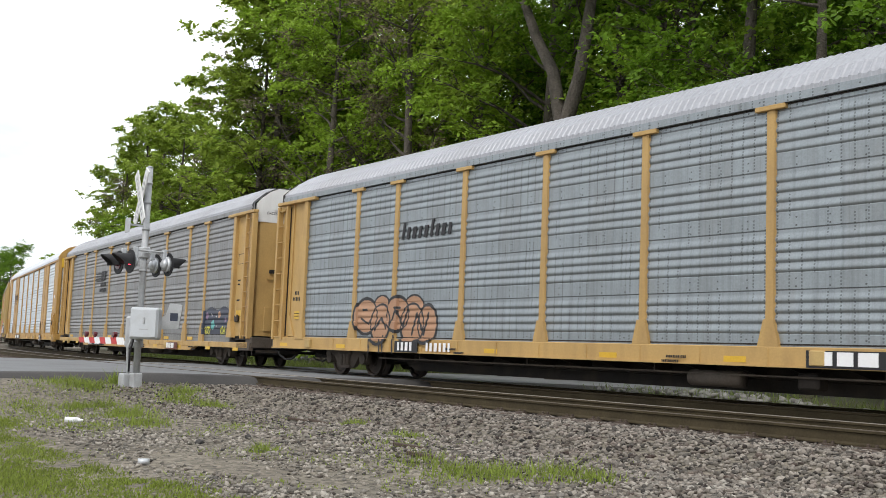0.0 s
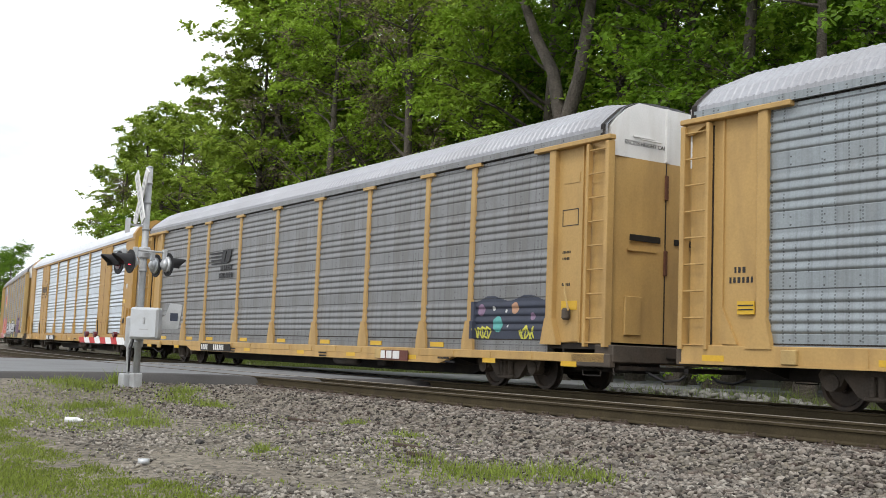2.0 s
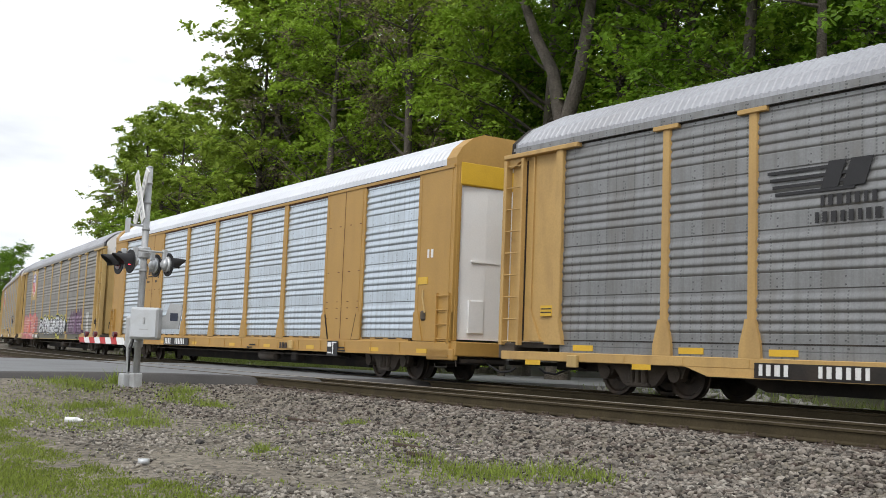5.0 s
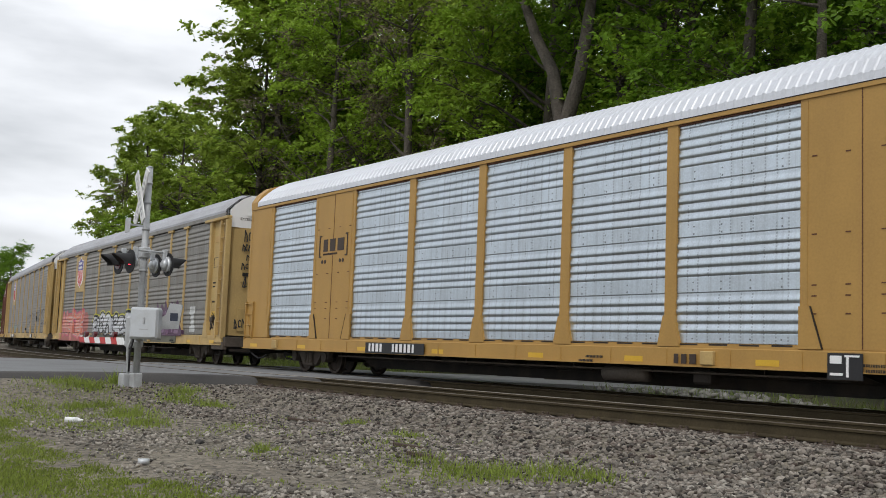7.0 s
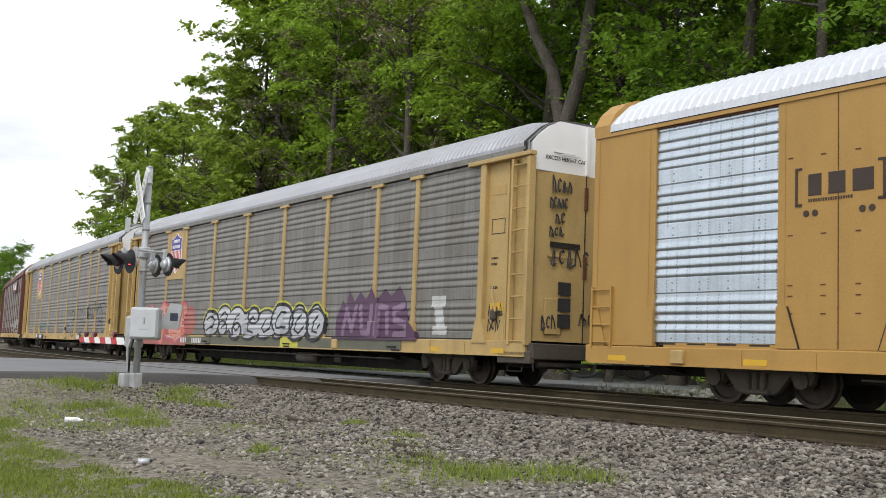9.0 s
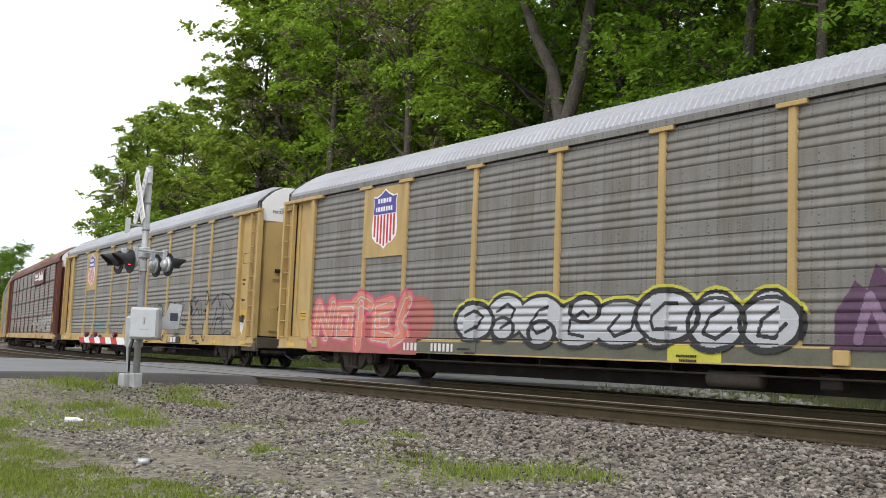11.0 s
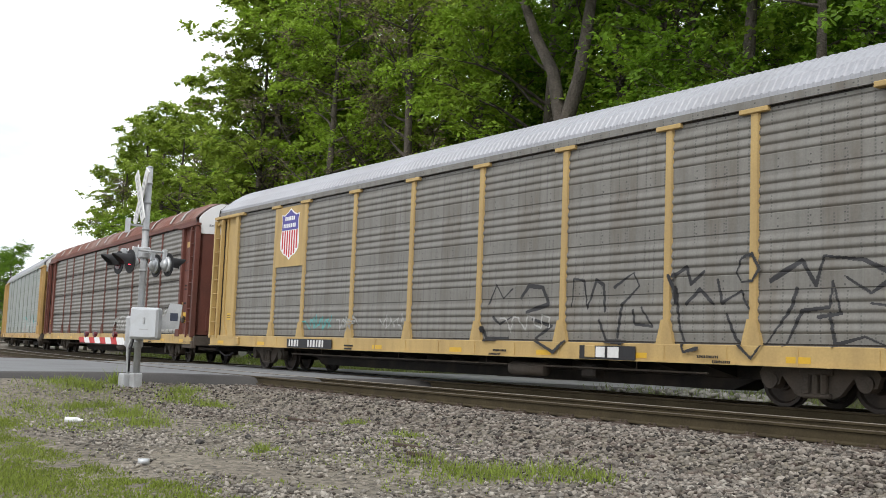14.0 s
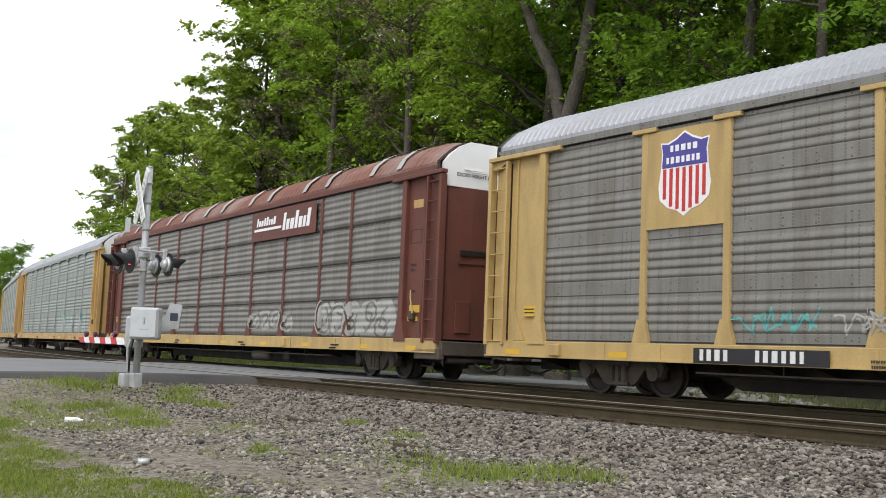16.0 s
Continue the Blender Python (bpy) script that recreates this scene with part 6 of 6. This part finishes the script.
def forked_stems():
    """A stout trunk that forks high up: one stem leans far over, the other stands."""
    butt = ([Vector((0.1, 0, -0.5)), Vector((0.0, 0.05, 2.5)), Vector((-0.05, 0, 6.0)), Vector((0, 0, 9.6))], [0.52, 0.42, 0.38, 0.36])
    lean = ([Vector((0, 0, 9.4)), Vector((-0.75, 0.1, 12.0)), Vector((-1.7, 0, 13.6)), Vector((-2.9, 0.2, 15.6)), Vector((-4.0, 0.3, 18.4)), Vector((-4.6, 0.2, 21.5))], [0.30, 0.25, 0.21, 0.18, 0.13, 0.04])
    straight = ([Vector((0, 0, 9.4)), Vector((0.65, 0.2, 11.6)), Vector((0.85, 0.5, 14.5)), Vector((1.3, 0.4, 18.5)), Vector((1.1, 0.3, 23.0))], [0.30, 0.26, 0.21, 0.14, 0.04])
    return [butt, lean, straight]


def woods():
    tall = make_tree(1, 27, 6.8, 0.2, 19000, LEAF, 0.03, 0.2)
    broad = make_tree(2, 24, 7.5, 0.14, 24000, LEAF_DEEP, 0.06, 0.21)
    slim = make_tree(23, 25, 5.0, 0.12, 23000, LEAF_PALE, 0.02, 0.2)
    thin = make_tree(4, 24, 4.8, 0.30, 4500, LEAF_DUSTY, 0.02, 0.13, 0.45, limbs=26, spray=15)
    shade = make_tree(5, 22, 7.0, 0.1, 16000, LEAF_DEEP, 0.09, 0.24)
    young = make_tree(6, 12, 3.6, 0.08, 9000, LEAF, 0.05, 0.12)
    near = make_tree(15, 24, 6.8, 0.12, 26000, LEAF, 0.05, 0.155)
    near_two = make_tree(19, 25, 7.0, 0.16, 24000, LEAF_PALE, 0.04, 0.155)
    near_deep = make_tree(16, 24, 7.0, 0.10, 26000, LEAF_DEEP, 0.05, 0.16)
    t1 = "tall broadleaf tree with fresh green leaves behind the railway"
    t2 = "spreading dark green tree in the woods behind the railway"
    t3 = "young pale green tree at the edge of the woods"
    t4 = "thin tree with few brownish budding leaves"
    front = [(tall, -57.5, 33, 200, 1.12, t1), (thin, -63, 31, 20, 1.0, t4), (near, -54.5, 34, 140, 1.12, t1), (thin, -43.6, 28.6, 200, 1.05, t4), (thin, -52, 29.5, 90, 1.0, t4), (near, -49, 32, 40, 1.1, t1), (near_two, -41, 32.5, 250, 1.08, t1), (near, -36, 30.5, 300, 1.08, t1), (near_deep, -31, 32.5, 15, 1.05, t2), (near, -27, 31, 95, 1.0, t1), (near_deep, -22.5, 31.5, 160, 1.0, t2), (near_deep, -17.5, 30.5, 220, 1.0, t2), (near_deep, -12, 31, 33, 1.0, t2), (slim, -67, 33.5, 75, 1.26, t1), (slim, -62.5, 32, 10, 1.2, t1), (slim, -71.5, 37, 200, 1.25, t1), (broad, -69, 41, 100, 1.2, t2), (tall, -61.5, 38, 200, 1.12, t1), (near_two, -58, 36, 10, 1.1, t1), (near_deep, -50, 38, 130, 1.1, t2), (near, -45.5, 36.5, 320, 1.1, t1), (near_deep, -71, 41, 200, 1.15, t2), (near_deep, -80, 42, 240, 0.95, t2),
             (slim, -87, 38, 150, 0.86, t3), (slim, -94, 38, 10, 0.98, t3), (slim, -101, 38.5, 260, 1.07, t3), (slim, -107, 38.5, 150, 1.06, t3), (slim, -113.5, 39.5, 20, 0.94, t3), (slim, -97.5, 42, 200, 1.0, t3), (slim, -111, 42, 90, 1.0, t3), (near_deep, -84, 42, 40, 0.85, t2), (near_deep, -107, 45, 100, 0.95, t2), (broad, -92, 43, 170, 0.86, t2), (broad, -104, 43, 90, 0.82, t2), (broad, -115, 43, 30, 0.62, t2), (thin, -84, 36.5, 120, 0.9, t4), (thin, -107, 37, 0, 0.8, t4), (young, -90, 33, 20, 1.1, t3), (young, -99, 34, 140, 1.15, t3)]
    for kind, x, y, turn, scale, label in front:
        plant(kind, x, y, turn, scale, label)
    rnd = random.Random(9)
    kinds = [(shade, t2), (broad, t2), (tall, t1), (shade, t2)]
    for row, y0 in enumerate((37.5, 45, 55)):
        for k in range(11 - row):
            x = -74 + 7.4 * k + 2 * row + rnd.uniform(-1.5, 1.5)
            if x < (-46, -56, -70)[row]:
                continue
            kind, label = kinds[(k + row) % 4]
            plant(kind, x, y0 + rnd.uniform(-1.5, 1.5), rnd.uniform(0, 360), rnd.uniform(0.95, 1.2), label)
    for k in range(17):
        x = -100 + 5.6 * k + rnd.uniform(-1, 1)
        plant(young, x, 27.2 + bend(x) * 0.25 + rnd.uniform(-0.8, 1.2), rnd.uniform(0, 360), rnd.uniform(0.5, 0.85), "leafy understorey tree at the wood's edge")
    for k in range(9):
        y = 58 + 4 * (k % 3)
        x = -(4.14 + 0.07 * k) * y
        plant(broad, x, y, rnd.uniform(0, 360), rnd.uniform(0.8, 0.95), "distant dark broadleaf tree past the bend of the railway")
    # bare lower trunks in front of the leaves
    mast = make_tree(12, 26, 4.2, 0.62, 5000, LEAF_DEEP, 0.04, 0.18)
    forked = make_tree(8, 22, 5.0, 0.62, 9000, LEAF, 0.0, 0.16, 0.0, forked_stems())
    t5 = "tall tree with a bare grey trunk and a high crown"
    plant(forked, -29.8, 27.0, 0, 1.0, "stout grey tree that forks into two trunks")
    for x, y, turn, s in ((-19.3, 27.4, 0, 0.8), (-25.8, 29.2, 120, 0.8), (-23.2, 28.6, 60, 1.0)):
        plant(mast, x, y, turn, s, t5)


woods()


# ---- grass, weeds and litter ----
def blades(name, spots, height, material, label):
    rng = np.random.default_rng(21)
    s = np.array(spots)
    n = len(s)
    a = rng.uniform(0, 6.283, n)
    h = height * rng.uniform(0.45, 1.2, n) * s[:, 3]
    w = 0.006 + 0.006 * rng.random(n)
    side = np.stack([np.cos(a), np.sin(a), np.zeros(n)], 1) * w[:, None]
    tip = np.stack([rng.normal(0, 0.45, n) * h, rng.normal(0, 0.45, n) * h, h], 1)
    p = s[:, :3]
    tri = np.stack([p - side, p + side, p + tip * 0.55 + side * 0.7, p + tip], 1)
    me = bpy.data.meshes.new(name)
    me.vertices.add(n * 4)
    me.vertices.foreach_set("co", tri.reshape(-1))
    f = np.array([[0, 1, 2], [0, 2, 3]])[None] + (np.arange(n) * 4)[:, None, None]
    me.loops.add(f.size)
    me.loops.foreach_set("vertex_index", f.reshape(-1))
    me.polygons.add(f.size // 3)
    me.polygons.foreach_set("loop_start", np.arange(0, f.size, 3))
    me.update(calc_edges=True)
    return tagged(place(name, me, material), label, "grass", kind="stuff")


def greenery():
    rng = np.random.default_rng(31)
    lawn, weeds, weeds_thin = [], [], []
    while len(lawn) < 52000:
        x, y = rng.uniform(-18.5, -6.5), rng.uniform(1.8, 5.2)
        edge = 3.75 + 0.35 * ease(-10.5, -8.8, x) + 0.75 * ease(-15.0, -17.5, x) + 0.4 * noise.noise(Vector((x * 0.8, y * 0.8, 3)))
        if rng.random() > ease(edge + 0.45, edge - 0.25, y) or noise.noise(Vector((x * 2.1, y * 2.1, 5))) < -0.45:
            continue
        lawn.append((x, y, ground_z(x, y) - 0.01, 0.7 + 0.5 * noise.noise(Vector((x * 1.3, y * 1.3, 9)))))
    blades("lawn_grass", lawn, 0.06, LAWN, "short yellowish green grass beside the gravel")
    # clumps of weeds: place, half-width, height
    tufts = [(-17.6, 6.4, 0.42, 1.5), (-16.1, 6.1, 0.38, 1.2), (-19.4, 6.1, 0.30, 1.2), (-19.2, 6.5, 0.28, 1.0), (-20.1, 8.4, 0.40, 1.2), (-19.2, 7.9, 0.45, 1.0), (-21.8, 7.6, 0.22, 2.0), (-21.9, 6.7, 0.75, 1.1), (-19.8, 5.4, 0.65, 0.8), (-21.2, 6.9, 0.45, 1.0), (-18.3, 8.2, 0.36, 1.0), (-11.9, 6.0, 0.16, 1.0), (-8.3, 6.9, 0.42, 1.0), (-8.8, 6.7, 0.40, 0.9), (-7.8, 7.25, 0.36, 1.2), (-7.3, 7.2, 0.2, 0.9), (-13.8, 8.5, 0.22, 0.7), (-11.9, 8.1, 0.30, 0.8), (-10.9, 7.3, 0.45, 0.55), (-9.7, 6.9, 0.40, 0.7), (-16.3, 5.2, 0.7, 0.5), (-18.0, 5.3, 0.6, 0.6), (-14.4, 6.9, 0.5, 0.4)]
    for cx, cy, r, h in tufts:
        for k in range(int(900 * r)):
            d = rng.normal(0, 0.62, 2) * r * rng.uniform(0.6, 1.5)
            x, y = cx + d[0] * 1.5, cy + d[1]
            if x < road_right(y) + 0.2:
                continue
            weeds.append((x, y, ground_z(x, y) - 0.01, h * max(0.25, 1.15 - np.hypot(*d) / r * 0.5) * rng.uniform(0.5, 1.3)))
    blades("weeds", weeds, 0.15, WEED, "sparse yellowish green weeds in the gravel")
    for k in range(9000):
        x, y = rng.uniform(-23, -8), rng.uniform(4.2, 8.5)
        if x < road_right(y) + 0.3 or noise.noise(Vector((x * 0.55, y * 0.9, 8))) < 0.14 - 0.22 * ease(-15, -21, x):
            continue
        weeds_thin.append((x, y, ground_z(x, y) - 0.01, 0.5))
    blades("thin_weeds", weeds_thin, 0.10, WEED, "thin low yellowish weeds over the soil")
    far = []
    while len(far) < 9000:
        x, y = rng.uniform(-70, -5), rng.uniform(19.5, 27)
        if road_right(y) - 14.5 < x < road_right(y) + 0.5:
            continue
        far.append((x, y + bend(x), ground_z(x, y + bend(x)), 1.0))
    blades("verge_grass", far, 0.38, GRASS, "rough green verge beyond the railway")


greenery()


def litter():
    bm = bmesh.new()
    rod(bm, (-0.12, 0, 0.05), (0.1, 0, 0.045), 0.05, 0.05, seg=12)
    rod(bm, (0.1, 0, 0.045), (0.16, 0, 0.045), 0.05, 0.025, seg=12)
    rod(bm, (0.16, 0, 0.045), (0.2, 0, 0.045), 0.026, seg=10)
    ob = part("plastic_bottle", bm, WHITE_CLEAN, None, "", True)
    x, y = -16.8, 5.2
    ob.matrix_world = pose(x, y, ground_z(x, y) + 0.02, 0, 0, 62) @ Matrix.Diagonal((0.85, 0.85, 0.85, 1))
    tagged(ob, "crumpled white plastic bottle lying on the gravel", "litter")
    bm = bmesh.new()
    rod(bm, (-0.06, 0, 0.04), (0.06, 0, 0.045), 0.036, 0.033, seg=14)
    ob = part("drink_can", bm, SILVER, None, "", True)
    x, y = -11.3, 4.3
    ob.matrix_world = pose(x, y, ground_z(x, y), 0, 0, 75)
    tagged(ob, "dented silver drink can lying on the soil", "litter")
    for x, y, turn in ((-14.9, 8.15, 25), (-14.5, 8.25, 10), (-10.6, 7.3, 30), (-9.9, 7.0, 22)):
        ob = part("wood_scrap", boxes((-0.22, 0.22, -0.03, 0.03, 0.0, 0.045), bevel=0.008), WOOD_TIE, None)
        ob.matrix_world = pose(x, y, ground_z(x, y) + 0.005, 0, 4, turn)
        tagged(ob, "short weathered wood scrap on the ballast", "litter")
    for x, y, s in ((-13.2, 5.75, 0.06), (-13.1, 6.4, 0.055), (-15.6, 8.3, 0.05), (-17.0, 8.6, 0.045)):
        bm = bmesh.new()
        bmesh.ops.create_icosphere(bm, subdivisions=1, radius=s)
        for v in bm.verts:
            v.co = Vector((v.co.x * random.uniform(0.8, 1.3), v.co.y * random.uniform(0.8, 1.2), v.co.z * random.uniform(0.6, 1.0)))
        ob = part("dark_stone", bm, ASPHALT_DARK, None)
        ob.matrix_world = pose(x, y, ground_z(x, y) + s * 0.4)
        tagged(ob, "dark lump of old asphalt on the gravel", "stone")


litter()


# ---- movement ----
CENTRE, PITCH = 47.915, 28.608
# the slack of the couplers lets the train surge a little, in metres
JERKS = {0.0: 0.03, 1.5: -0.05, 2.5: 0.02, 4.0: -0.04, 6.5: 0.07, 7.0: -0.13, 7.5: -0.09, 9.0: 0.08, 12.0: 0.04, 12.5: -0.06, 13.0: 0.04, 13.5: 0.05, 15.0: -0.04}


def run(t):
    """How far the train has rolled, in metres, from its place at 8 s."""
    u = t - 8
    return 7.77653 * u - 0.0087570 * u * u + 0.00045082 * u ** 3 + JERKS.get(t, 0.0)


def motions():
    steps = [0.5 * k for k in range(33)]
    for k, car in enumerate(TRAIN):
        rows = []
        for t in steps:
            x = CENTRE - PITCH * k + run(t)
            a, b = bend(x - 9.9), bend(x + 9.9)
            rows.append((t, pose(x, TRACK_FAR + (a + b) / 2, 0, 0, 0, math.degrees(math.atan2(b - a, 19.8)))))
        walk(car, rows)
    spins = [16.0 * k / 240 for k in range(241)]
    turns = [math.degrees(run(t) / 0.42) for t in spins]
    for ws in WHEELSETS:
        dx = ws.location.x
        walk(ws, [(t, pose(dx, 0, 0.42, 0, a, 0)) for t, a in zip(spins, turns)])


motions()
